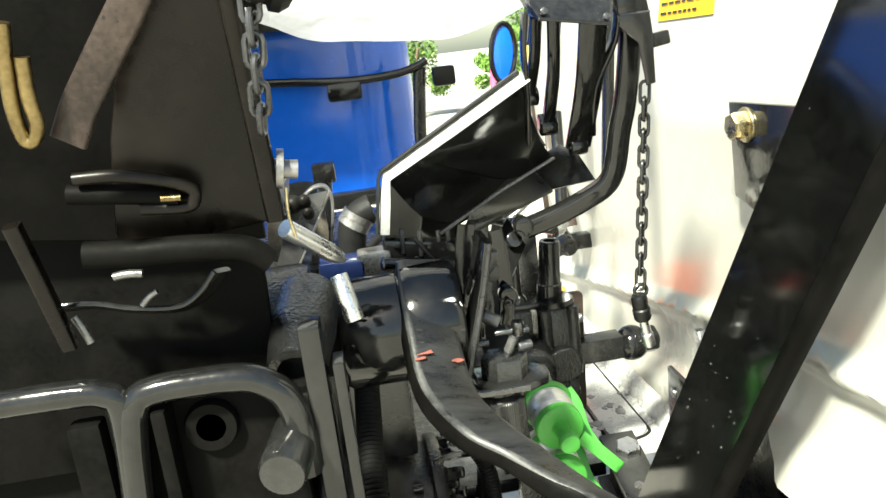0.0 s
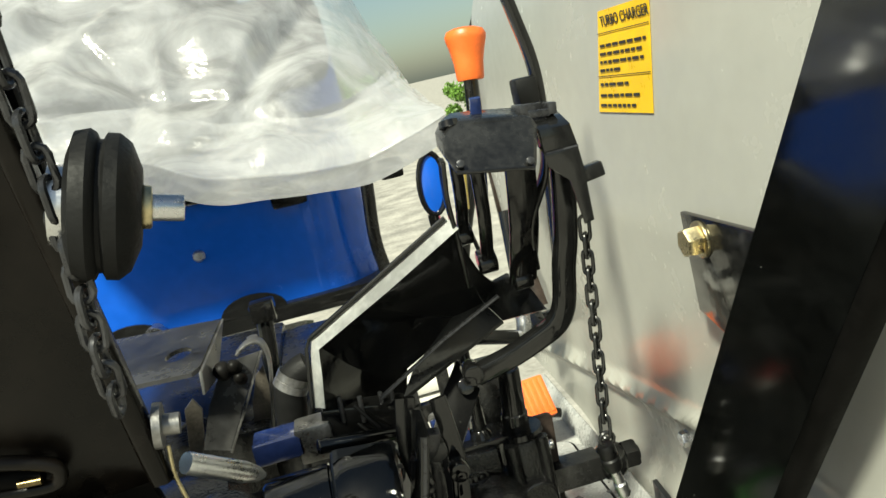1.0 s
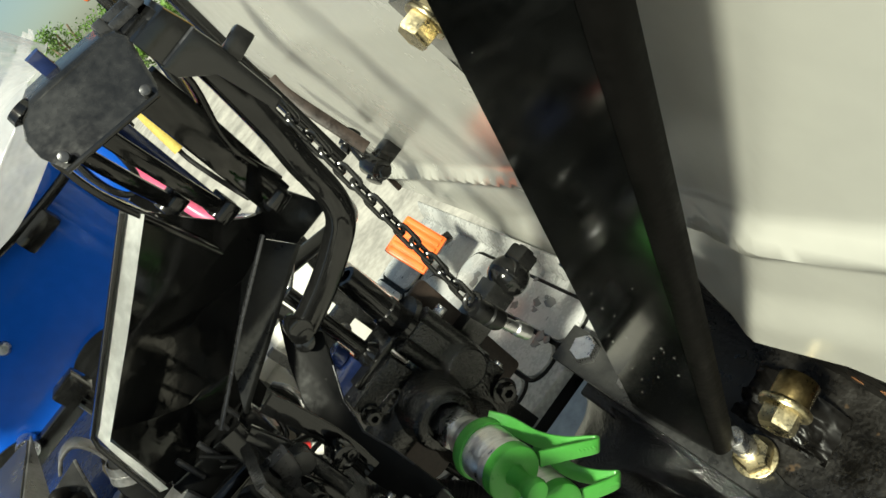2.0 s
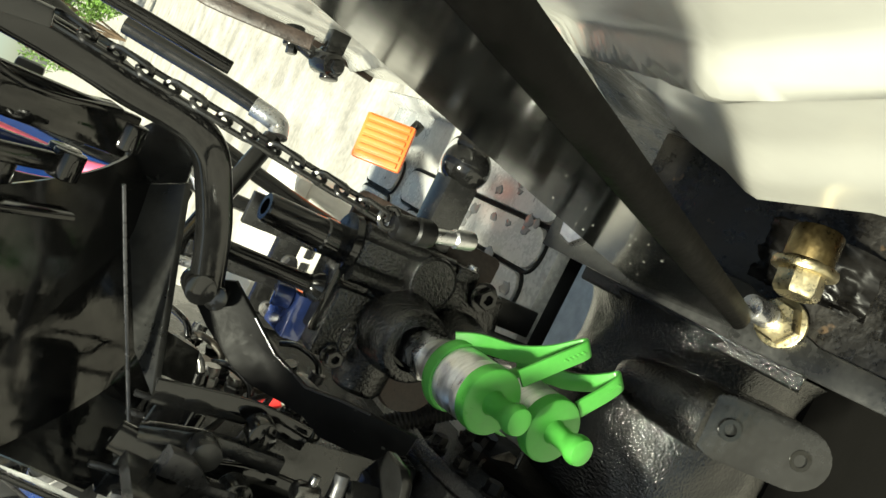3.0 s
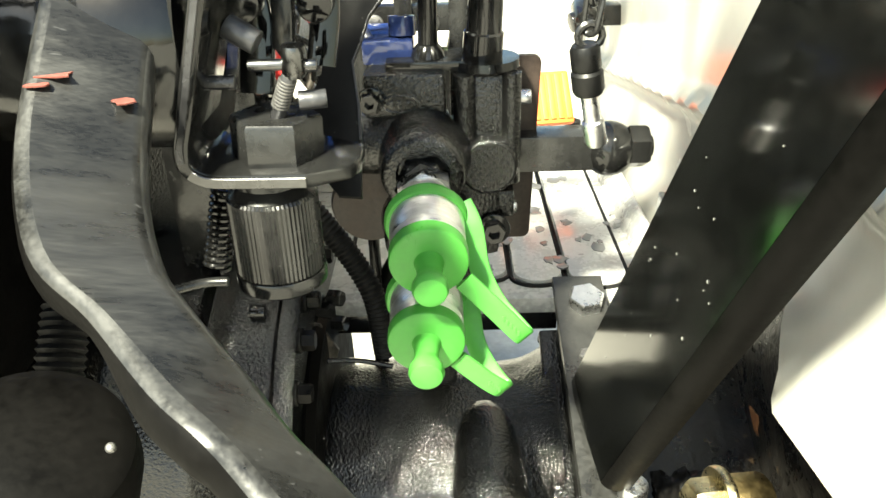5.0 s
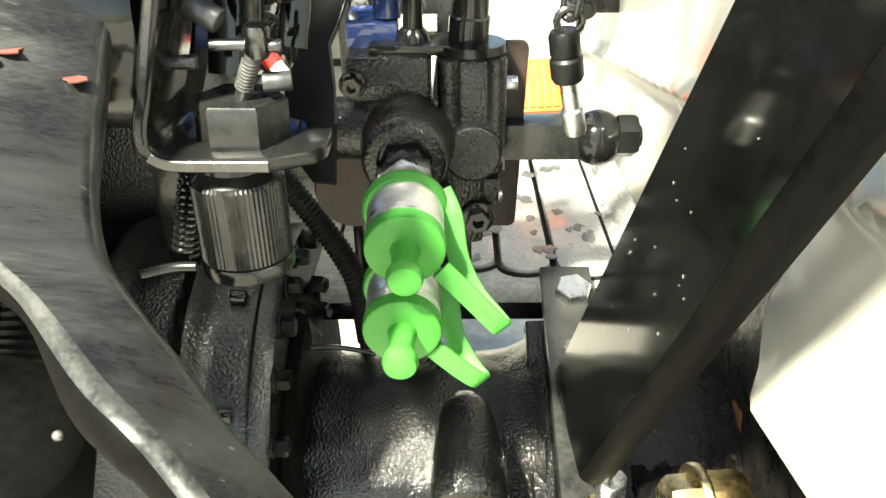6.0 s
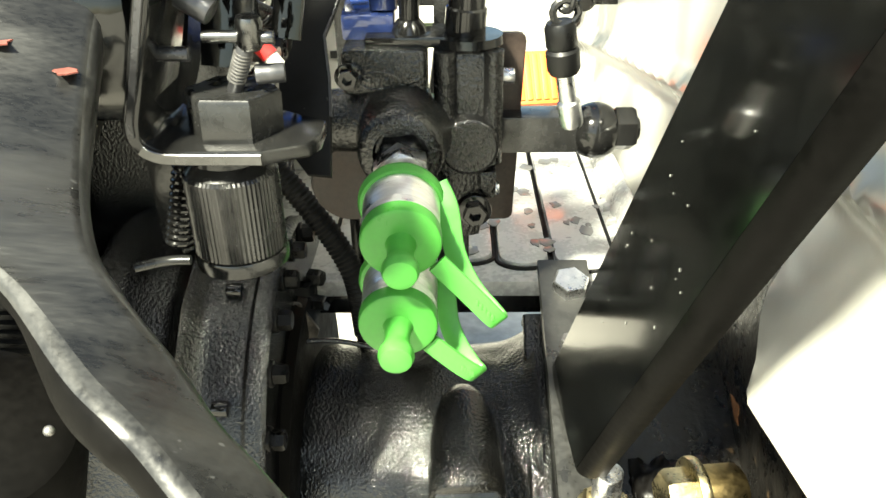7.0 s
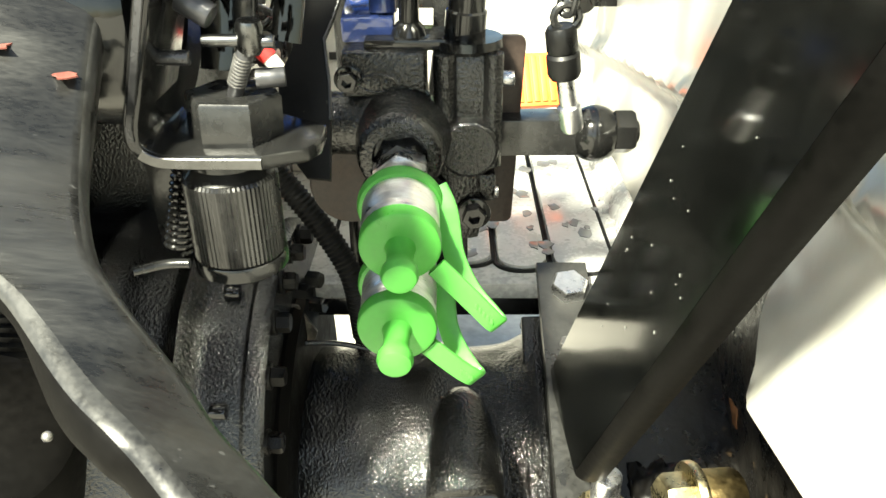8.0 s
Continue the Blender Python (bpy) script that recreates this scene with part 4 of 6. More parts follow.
def ball_arm():
    ob = thing("linkage_arm", (0.074, 0.562, 1.076), "black square steel linkage arm with ball end and nut", "linkage")
    bm = B()
    block(bm, (0.042, 0.548, 1.0805), (0.102, 0.576, 1.1085), 0.0018)
    part("bar", bm, SATIN, ob)
    bm = B()
    ball(bm, (0.1155, 0.5615, 1.0935), 0.0212, 32)
    part("ball", bm, PAINT, ob)
    bm = B()
    hexagon(bm, (0.13, 0.5615, 1.0945), (0.1455, 0.5615, 1.0945), 0.029, 0.5)
    part("nut", bm, PAINT, ob)
    bm = B()
    rod(bm, (0.132, 0.5615, 1.0945), (0.1485, 0.5615, 1.0945), 0.0085, seg=20)
    part("thread_end", bm, PAINT, ob)


def chain_and_pin():
    ob = thing("chained_pin", (0.07, 0.3785, 1.167), "black steel chain with hanging locking pin", "chain")
    top, low = Vector((0.0815, 0.384, 1.407)), Vector((0.0615, 0.3725, 1.227))
    n = 13
    for k in range(n):
        c = top.lerp(low, (k + 0.5) / n)
        along = (low - top).normalized()
        side = Vector((0.80, -0.6, 0.05)) if k % 2 == 0 else Vector((0.6, 0.80, 0.04))
        side = (side - along * side.dot(along)).normalized()
        h, w = 0.0062, 0.0040
        path = [c + along * (h * s) + along * (w * math.sin(radians(a))) + side * (w * math.cos(radians(a)))
                for s, span in ((1, range(0, 181, 30)), (-1, range(180, 361, 30))) for a in span]
        bm = B()
        sweep(bm, path, ring_of(0.00165, 8), closed=True)
        part("chain_link", bm, SATIN, ob)
    bm = B()
    eye = Vector((0.0615, 0.3725, 1.223))
    sweep(bm, [eye + Vector((0.006 * math.cos(a * 0.524), 0, 0.006 * math.sin(a * 0.524))) for a in range(12)], ring_of(0.0019, 8), closed=True)
    part("eye", bm, SATIN, ob)
    bm = B()
    lathe(bm, (0.059, 0.3725, 1.219), (0.063, 0.3745, 1.194), [(0, 0), (0.0062, 0), (0.0076, 0.1), (0.0076, 0.45), (0.0068, 0.5), (0.0082, 0.56), (0.0082, 0.9), (0.0070, 1), (0, 1)], 22)
    part("sleeve", bm, PLASTIC, ob)
    bm = B()
    lathe(bm, (0.063, 0.3745, 1.194), (0.0692, 0.378, 1.1655), [(0, 0), (0.0044, 0), (0.0046, 0.5), (0.0058, 0.54), (0.0058, 0.95), (0.0050, 1), (0, 1)], 20)
    part("pin_end", bm, STEEL, ob, "bright steel pin end")


selector_valve()
valve_bracket()
ball_arm()
chain_and_pin()


# ---- draft control bracket and linkage ----
def draft_bracket():
    ob = thing("draft_control_bracket", (-0.08, 0.32, 1.13), "bent black steel bracket with nut, stud and knurled adjuster", "bracket")
    bm = B()
    path = [(-0.088, 0.312, 1.310), (-0.096, 0.312, 1.275), (-0.104, 0.312, 1.246), (-0.1125, 0.312, 1.215), (-0.1165, 0.312, 1.201), (-0.1160, 0.312, 1.193), (-0.110, 0.312, 1.188), (-0.100, 0.312, 1.1865), (-0.067, 0.312, 1.1862)]
    sweep(bm, smooth_path(path, 5), bar_of(0.0066, 0.050, 0.0014, 2), up=(0, 1, 0))
    plate(bm, [(-0.0675, 0.287, 1.1829), (-0.050, 0.296, 1.1829), (-0.046, 0.305, 1.1829), (-0.046, 0.322, 1.1829), (-0.0675, 0.337, 1.1829)], (0, 0, 0.0066), 0.0012)
    part("bent_strip", bm, PAINT, ob)
    # reflections on the bracket's edge, put in as added grey metal strips
    bm = B()
    edge = [Vector(p) + Vector((0, -0.0256, 0)) for p in smooth_path(path, 5)]
    sweep(bm, edge[:24], bar_of(0.0030, 0.0016, 0.0004, 1), up=(0, 1, 0))
    part("worn_edge", bm, DULL, ob, "grey strip as highlight along the edge")
    bm = B()
    sweep(bm, edge[27:], bar_of(0.0046, 0.0016, 0.0004, 1), up=(0, 1, 0))
    part("worn_edge", bm, GUNMETAL, ob, "bright strip as highlight on the front edge")
    c = Vector((-0.0825, 0.312, 1.1895))
    bm = B()
    hexagon(bm, c, c + Vector((0.0006, 0, 0.0180)), 0.0345, 0.56, 0.05)
    part("nut", bm, SATIN, ob, "worn black hexagon nut")
    bm = B()
    rod(bm, c + Vector((0.002, -0.0035, 0.0165)), c + Vector((0.0105, -0.008, 0.037)), 0.0033, seg=18)
    stud = part("stud", bm, DULL, ob, "threaded steel stud")
    for k in range(9):
        bm = B()
        p = c + Vector((0.0042 + 0.0006 * k, -0.0046 - 0.0003 * k, 0.0228 + 0.0014 * k))
        rod(bm, p, p + Vector((0.0003, -0.0002, 0.0008)), 0.0039, seg=16, bevel=0.05)
        part("thread", bm, IRON, stud)
    e = Vector((-0.0700, 0.304, 1.2255))
    bm = B()
    lathe(bm, e, e + Vector((0.0008, -0.001, 0.0135)), [(0, 0), (0.0040, 0), (0.0052, 0.15), (0.0050, 0.55), (0.0054, 0.8), (0.0046, 0.96), (0, 1)], 22)
    clevis = part("clevis", bm, GUNMETAL, ob, "worn steel clevis")
    bm = B()
    rod(bm, e + Vector((-0.0185, 0, 0.005)), e + Vector((-0.003, 0, 0.005)), 0.0024, seg=14)
    part("cross_pin", bm, GUNMETAL, clevis)
    bm = B()
    rod(bm, e + Vector((0.003, 0, 0.0045)), e + Vector((0.0095, 0, 0.0045)), 0.0026, seg=14)
    part("cross_pin", bm, GUNMETAL, clevis)
    bm = B()
    rod(bm, (-0.1105, 0.304, 1.2240), (-0.0945, 0.304, 1.2238), 0.0030, seg=16)
    part("side_pin", bm, DULL, ob)
    bm = B()
    rod(bm, (-0.070, 0.306, 1.2148), (-0.0585, 0.308, 1.2150), 0.0040, seg=16)
    part("side_pin", bm, DULL, ob)
    bm = B()
    rod(bm, (-0.0960, 0.308, 1.246), (-0.084, 0.306, 1.239), 0.0052, seg=18)
    part("pivot_pin", bm, DULL, ob)
    # knurled adjuster: one rib after another round the barrel
    bm = B()
    k = c + Vector((-0.0055, 0.0, -0.0165))
    lathe(bm, k + Vector((0, 0, 0.008)), k, [(0.015, 0), (0.0155, 0.5), (0.0195, 1)], 40)
    n, r = 64, 0.0205
    prof = [(0.93, 0.0), (1.0, -0.002), (1.0, -0.038), (0.95, -0.040)]
    rings = []
    for s, h in prof:
        rings.append([bm.verts.new(k + Vector((r * s * (1.0 if i % 2 else 0.978) * math.cos(math.pi * i / n), r * s * (1.0 if i % 2 else 0.978) * math.sin(math.pi * i / n), h))) for i in range(2 * n)])
    for a, b in zip(rings, rings[1:]):
        for i in range(2 * n):
            bm.faces.new((a[i], a[(i + 1) % (2 * n)], b[(i + 1) % (2 * n)], b[i]))
    bm.faces.new(rings[0])
    bm.faces.new(rings[-1][::-1])
    part("knurled_adjuster", bm, SATIN, ob, "black knurled adjuster barrel", sharp=20)
    bm = B()
    lathe(bm, k + Vector((0, 0, -0.039)), k + Vector((0, 0, -0.047)), [(0.0205, 0), (0.0212, 0.2), (0.021, 0.8), (0.019, 1), (0, 1)], 40)
    part("collar", bm, SATIN, ob)
    # links and levers packed behind the stud
    for pts, w, h, m in (
            ([(-0.098, 0.352, 1.205), (-0.096, 0.358, 1.235), (-0.100, 0.362, 1.27), (-0.093, 0.366, 1.31)], 0.016, 0.006, PAINT),
            ([(-0.084, 0.356, 1.225), (-0.082, 0.360, 1.262), (-0.088, 0.366, 1.30)], 0.010, 0.008, SATIN),
            ([(-0.068, 0.362, 1.215), (-0.064, 0.368, 1.25), (-0.068, 0.372, 1.30)], 0.014, 0.005, PAINT),
            ([(-0.098, 0.335, 1.252), (-0.096, 0.335, 1.270), (-0.085, 0.330, 1.282), (-0.0815, 0.328, 1.294)], 0.013, 0.010, DULL)):
        bm = B()
        sweep(bm, smooth_path(pts, 4), bar_of(w, h, 0.0015, 2), up=(0, 1, 0))
        part("link", bm, m, ob)
    for c2, r2, m in (((-0.096, 0.345, 1.250), 0.009, SATIN), ((-0.066, 0.358, 1.246), 0.008, PAINT), ((-0.080, 0.350, 1.272), 0.008, SATIN)):
        bm = B()
        rod(bm, c2, (c2[0], c2[1] - 0.014, c2[2]), r2, seg=20)
        part("pivot", bm, m, ob)


def return_spring():
    ob = thing("return_spring", (-0.12, 0.36, 1.10), "small black coil return spring on a steel hook", "spring")
    bm = B()
    coil(bm, (-0.120, 0.352, 1.160), (-0.130, 0.345, 1.115), 0.0062, 0.0014, 13)
    part("coil", bm, PAINT, ob)
    bm = B()
    pipe(bm, [(-0.151, 0.335, 1.108), (-0.137, 0.342, 1.108), (-0.125, 0.343, 1.108)], 0.0024)
    part("hook", bm, SATIN, ob)


def valve_strap():
    """The long flat bar that comes down from the lever frame to the valve."""
    ob = thing("valve_link_bar", (-0.065, 0.42, 1.12), "long bent flat black steel link bar", "link bar")
    bm = B()
    y = lambda z: 0.400 + 0.70 * (z - 1.165)
    pts = [(-0.0690, 1.138), (-0.0563, 1.137), (-0.0566, 1.164), (-0.0575, 1.181), (-0.0590, 1.190), (-0.0606, 1.2005), (-0.0560, 1.210), (-0.0515, 1.222), (-0.036, 1.240), (-0.021, 1.258),
           (-0.034, 1.285), (-0.056, 1.262), (-0.072, 1.240), (-0.0765, 1.225), (-0.0770, 1.208), (-0.0785, 1.195), (-0.0855, 1.183), (-0.0840, 1.165), (-0.0820, 1.152)]
    plate(bm, [(x, y(z), z) for x, z in pts], (0, 0.0048, -0.0033), 0.0013)
    part("bar", bm, DUSTED, ob)
    bm = B()
    rod(bm, (-0.034, 0.472, 1.262), (-0.034, 0.456, 1.268), 0.008, seg=20)
    part("pivot_bolt", bm, PAINT, ob)
    # thinly worn right edge, its highlight put into a grey line
    bm = B()
    sweep(bm, [Vector((x, y(z) - 0.0004, z)) for x, z in pts[2:9]], bar_of(0.0014, 0.0022, 0.0004, 1), up=(0, 1, 0))
    part("worn_edge", bm, DULL, ob, "grey strip as highlight along the edge")


draft_bracket()
return_spring()
valve_strap()


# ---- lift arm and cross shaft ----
# paler grey for the arm's shoulders: scuffing plus the edge highlight
SCUFF_HIGHLIGHT = shader("scuffed_paint_with_highlight", (0.022, 0.022, 0.0213), 0.42, spread=0.7, scale=60, bump=0.2, bump_scale=150)
def lift_arm():
    ob = thing("hydraulic_lift", (-0.13, 0.3, 1.2), "heavy worn black forged steel lift arm on its hub", "lift arm")
    inner = smooth_path([(-0.108, 0.352, 1.285), (-0.114, 0.318, 1.268), (-0.118, 0.288, 1.243), (-0.114, 0.248, 1.211), (-0.097, 0.202, 1.2005), (-0.0835, 0.183, 1.1935), (-0.064, 0.170, 1.177), (-0.050, 0.156, 1.168), (-0.037, 0.146, 1.160), (0.005, 0.118, 1.125), (0.050, 0.095, 1.06), (0.075, 0.07, 0.90)], 6)
    outer = smooth_path([(-0.158, 0.348, 1.293), (-0.160, 0.312, 1.278), (-0.160, 0.283, 1.256), (-0.157, 0.243, 1.224), (-0.136, 0.196, 1.206), (-0.112, 0.175, 1.195), (-0.087, 0.151, 1.187), (-0.071, 0.139, 1.182), (-0.058, 0.130, 1.170), (-0.018, 0.100, 1.136), (0.025, 0.078, 1.07), (0.050, 0.052, 0.90)], 6)
    n = len(inner)
    bm = B()
    rings = []
    for k in range(n):
        a, b = inner[k], outer[k]
        along = (inner[min(k + 1, n - 1)] + outer[min(k + 1, n - 1)] - inner[max(k - 1, 0)] - outer[max(k - 1, 0)]).normalized()
        across = (b - a).normalized()
        down = along.cross(across).normalized()
        if down.z > 0:
            down = -down
        w, thick, r = (b - a).length, 0.025 - 0.009 * min(1.0, k / (0.6 * n)), 0.0060
        corner = []
        for cx, cy, a0 in ((r, r, 180), (w - r, r, 270), (w - r, thick - r, 0), (r, thick - r, 90)):
            corner += [a + across * (cx + r * math.cos(radians(a0 + q))) + down * (cy + r * math.sin(radians(a0 + q))) for q in (0, 30, 60, 90)]
        rings.append([bm.verts.new(p) for p in corner])
    for p, q in zip(rings, rings[1:]):
        for k in range(16):
            bm.faces.new((p[k], p[(k + 1) % 16], q[(k + 1) % 16], q[k]))
    bm.faces.new(rings[0])
    bm.faces.new(rings[-1][::-1])
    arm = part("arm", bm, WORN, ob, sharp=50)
    # worn shoulders also carry a painted highlight; outer side and underside blackened for shade
    arm.data.materials.append(SCUFF_HIGHLIGHT)
    arm.data.materials.append(SHADE_BLACK)
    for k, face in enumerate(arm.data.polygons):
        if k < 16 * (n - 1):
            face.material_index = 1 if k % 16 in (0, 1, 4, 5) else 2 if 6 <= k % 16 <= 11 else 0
    bm = B()
    lathe(bm, (-0.212, 0.338, 1.238), (-0.112, 0.338, 1.238), [(0.028, 0), (0.043, 0), (0.046, 0.04), (0.046, 0.50), (0.044, 0.51), (0.044, 0.54), (0.0490, 0.55), (0.0505, 0.6), (0.0505, 0.94), (0.047, 1), (0.028, 1), (0.028, 0.9), (0, 0.9)], 48)
    part("hub", bm, PAINT, ob)
    bm = B()
    rng = random.Random(4)
    for c, s in (((-0.125, 0.265, 1.2285), 0.005), ((-0.149, 0.268, 1.238), 0.006), ((-0.154, 0.262, 1.236), 0.005)):
        ring = [(c[0] + s * math.cos(a * 0.628) * rng.uniform(0.5, 1.4), c[1] + s * math.sin(a * 0.628) * rng.uniform(0.4, 1.0), c[2]) for a in range(10)]
        plate(bm, ring, (0, -0.0002, 0.0006), 0)
    part("paint_mark", bm, MARK, ob, "red paint dab")


def cross_shaft():
    ob = thing("cross_shaft", (-0.306, 0.345, 1.189), "black rocker shaft with lugs and pins", "shaft")
    bm = B()
    rod(bm, (-0.626, 0.34, 1.241), (-0.206, 0.34, 1.241), 0.036, seg=36)
    part("shaft", bm, SHADE_BLACK, ob)
    bm = B()
    lathe(bm, (-0.306, 0.34, 1.245), (-0.231, 0.34, 1.245), [(0.02, 0), (0.055, 0), (0.058, 0.1), (0.058, 0.9), (0.055, 1), (0.02, 1)], 40)
    part("collar", bm, CAST, ob)
    # tall lug with a pin end towards the rear
    bm = B()
    lathe(bm, (-0.232, 0.315, 1.281), (-0.242, 0.227, 1.255), [(0, 0), (0.024, 0), (0.025, 0.5), (0.0215, 0.9), (0.019, 1), (0.013, 1), (0.012, 0.8), (0, 0.8)], 30)
    part("socket", bm, CAST, ob)
    bm = B()
    rod(bm, (-0.203, 0.24, 1.316), (-0.196, 0.23, 1.284), 0.0062, 0.0066)
    part("dowel", bm, STEEL, ob, "short bright steel dowel")
    bm = B()
    # cover and shield carry the shade low on the left in their colour
    block(bm, (-0.956, 0.285, 0.969), (-0.316, 0.635, 1.221), 0.02)
    part("lift_cover", bm, SHADE_BLACK, ob, "cast lift cover blackened for shade")
    bm = B()
    plate(bm, [(-0.956, 0.267, 1.189), (-0.261, 0.267, 1.189), (-0.256, 0.267, 1.319), (-0.268, 0.267, 1.374), (-0.346, 0.267, 1.399), (-0.956, 0.267, 1.419)], (0, 0.01, 0), 0.003)
    part("shield", bm, SHADE_BLACK, ob, "shield plate blackened for shade")
    # bright steel rod lying across
    bm = B()
    lathe(bm, (-0.236, 0.262, 1.350), (-0.199, 0.296, 1.312), [(0, 0), (0.0068, 0), (0.0072, 0.05), (0.0072, 0.72), (0.0052, 0.9), (0.002, 1), (0, 1)], 22)
    part("pointed_rod", bm, STEEL, ob, "bright pointed steel rod")
    bm = B()
    rod(bm, (-0.169, 0.387, 1.281), (-0.09, 0.413, 1.261), 0.0062, seg=18)
    part("black_rod", bm, PAINT, ob)


def hook_bracket():
    """Drawbar lug plates and the bent handle low behind the shaft."""
    ob = thing("pin_bracket", (-0.31, 0.208, 0.992), "black steel pin bracket with bent round handle", "bracket")
    bm = B()
    plate(bm, [(-0.355, 0.223, 1.262), (-0.272, 0.223, 1.259), (-0.248, 0.223, 1.232), (-0.242, 0.223, 1.092), (-0.36, 0.223, 1.092)], (0, 0.012, 0), 0.003)
    part("plate", bm, SHADE_BLACK, ob)
    bm = B()
    pipe(bm, [(-0.360, 0.206, 1.15), (-0.351, 0.206, 1.235), (-0.344, 0.206, 1.260), (-0.332, 0.206, 1.2665), (-0.306, 0.206, 1.2675), (-0.274, 0.206, 1.2655), (-0.2565, 0.206, 1.2565), (-0.248, 0.206, 1.2455), (-0.2436, 0.206, 1.2245), (-0.243, 0.206, 1.19)], 0.0100, 14)
    part("handle", bm, PAINT, ob)
    bm = B()
    pipe(bm, [(-0.455, 0.210, 1.272), (-0.391, 0.208, 1.2725), (-0.362, 0.207, 1.2690), (-0.354, 0.207, 1.250), (-0.362, 0.207, 1.15)], 0.0095, 14)
    part("handle", bm, PAINT, ob)
    bm = B()
    lathe(bm, (-0.248, 0.222, 1.214), (-0.256, 0.173, 1.208), [(0, 0), (0.016, 0), (0.0165, 0.9), (0.0145, 1), (0, 1)], 26)
    part("pin", bm, SATIN, ob)
    bm = B()
    lathe(bm, (-0.303, 0.223, 1.230), (-0.303, 0.215, 1.230), [(0.010, 1), (0.017, 1), (0.0185, 0.5), (0.0185, 0), (0, 0)], 28)
    part("boss", bm, SHADE_BLACK, ob)
    bm = B()
    block(bm, (-0.392, 0.205, 1.092), (-0.37, 0.223, 1.25), 0.004)
    block(bm, (-0.336, 0.198, 1.092), (-0.326, 0.223, 1.254), 0.003)
    part("rib", bm, SHADE_BLACK, ob)
    bm = B()
    block(bm, (-0.235, 0.208, 1.072), (-0.22, 0.238, 1.292), 0.003)
    block(bm, (-0.216, 0.213, 1.072), (-0.208, 0.238, 1.262), 0.002)
    part("guide", bm, PAINT, ob)


def top_link_bracket():
    """The large leaning plate over the cross shaft, with its slot, stay, clip and toggle."""
    ob = thing("top_link_bracket", (-0.28, 0.20, 1.40), "large dark brown-black steel top link bracket plate", "bracket")
    e = lambda z: Vector((-0.230 - 0.006 * (z - 1.437), 0.192 - 0.261 * (z - 1.437), z))
    bm = B()
    plate(bm, [e(1.366), e(1.655), e(1.655) + Vector((-0.079, 0, 0)), (-0.2925, 0.1743, 1.5049), (-0.3203, 0.1939, 1.4296), (-0.3347, 0.2100, 1.3680), (-0.2932, 0.2121, 1.3601)], (-0.002, 0.010, 0.002), 0.003)
    part("plate", bm, GREASE, ob)
    # deeper plate, its shade painted in as a darker black
    bm = B()
    plate(bm, [(-0.4804, 0.2362, 1.3826), (-0.2485, 0.2455, 1.3469), e(1.655) + Vector((0.0, 0.03, 0)), e(1.655) + Vector((-0.30, 0.03, 0))], (0, 0.010, 0.002), 0.003)
    part("back_plate", bm, SHADE_BLACK, ob, "back plate with shade put into its black")
    bm = B()
    sweep(bm, [e(z) + Vector((-0.005, -0.005, 0)) for z in (1.368, 1.5, 1.655)], bar_of(0.012, 0.012, 0.004), up=(1, 0, 0))
    part("edge_flange", bm, GREASE, ob)
    # rolled black lower edge, drooping towards the shaft
    bm = B()
    pipe(bm, [(-0.3514, 0.1992, 1.3633), (-0.3219, 0.2001, 1.3599), (-0.2915, 0.2006, 1.3580), (-0.2578, 0.2021, 1.3525), (-0.2430, 0.2050, 1.3412)], 0.0085, 14)
    part("lower_lip", bm, SHADE_BLACK, ob)
    # pressed slot with a worn bright end
    bm = B()
    pipe(bm, [(-0.3447, 0.1909, 1.4106), (-0.3224, 0.1912, 1.4094), (-0.2977, 0.1927, 1.4036), (-0.2812, 0.1947, 1.3961), (-0.2795, 0.1965, 1.3893), (-0.2858, 0.1977, 1.3843), (-0.3121, 0.1971, 1.3869)], 0.0040, 12)
    part("slot_edge", bm, GREASE, ob)
    bm = B()
    pipe(bm, [(-0.3521, 0.1973, 1.4014), (-0.3172, 0.1987, 1.3962), (-0.2892, 0.2002, 1.3901)], 0.0062, 12)
    part("pressed_slot", bm, SHADE_BLACK, ob)
    bm = B()
    pipe(bm, [(-0.2979, 0.1907, 1.3922), (-0.2865, 0.1909, 1.3912)], 0.0022, 10)
    part("worn_end", bm, TARNISH, ob, "rubbed brassy slot end")
    bm = B()
    sweep(bm, [Vector(p) for p in [(-0.3328, 0.1627, 1.4342), (-0.3220, 0.1582, 1.4515), (-0.3044, 0.1526, 1.4731), (-0.2851, 0.1465, 1.4963), (-0.2683, 0.1407, 1.5186)]], bar_of(0.020, 0.006, 0.002), up=(0, 1, 0))
    part("stay", bm, RUSTY, ob, "brown-black flat stay")
    bm = B()
    pipe(bm, [(-0.3424, 0.1364, 1.4969), (-0.3467, 0.1412, 1.4783), (-0.3512, 0.1471, 1.4559), (-0.3512, 0.1514, 1.4393), (-0.3465, 0.1518, 1.4377), (-0.3421, 0.1497, 1.4457), (-0.3417, 0.1459, 1.4605), (-0.3384, 0.1408, 1.4800)], 0.0040, 12)
    part("clip", bm, TARNISH, ob, "tarnished brass spring clip")
    # bent shiny guard below the plate
    bm = B()
    guard = [Vector(p) for p in [(-0.3845, 0.2335, 1.3239), (-0.3639, 0.2339, 1.3223), (-0.3403, 0.2359, 1.3146), (-0.3113, 0.2370, 1.3107), (-0.2936, 0.2349, 1.3185), (-0.2787, 0.2309, 1.3340)]]
    sweep(bm, smooth_path(guard, 4), bar_of(0.018, 0.004, 0.0015, 2), up=(0, 0.4, 0.9))
    part("guard", bm, PAINT, ob, "bent gloss black guard strip")
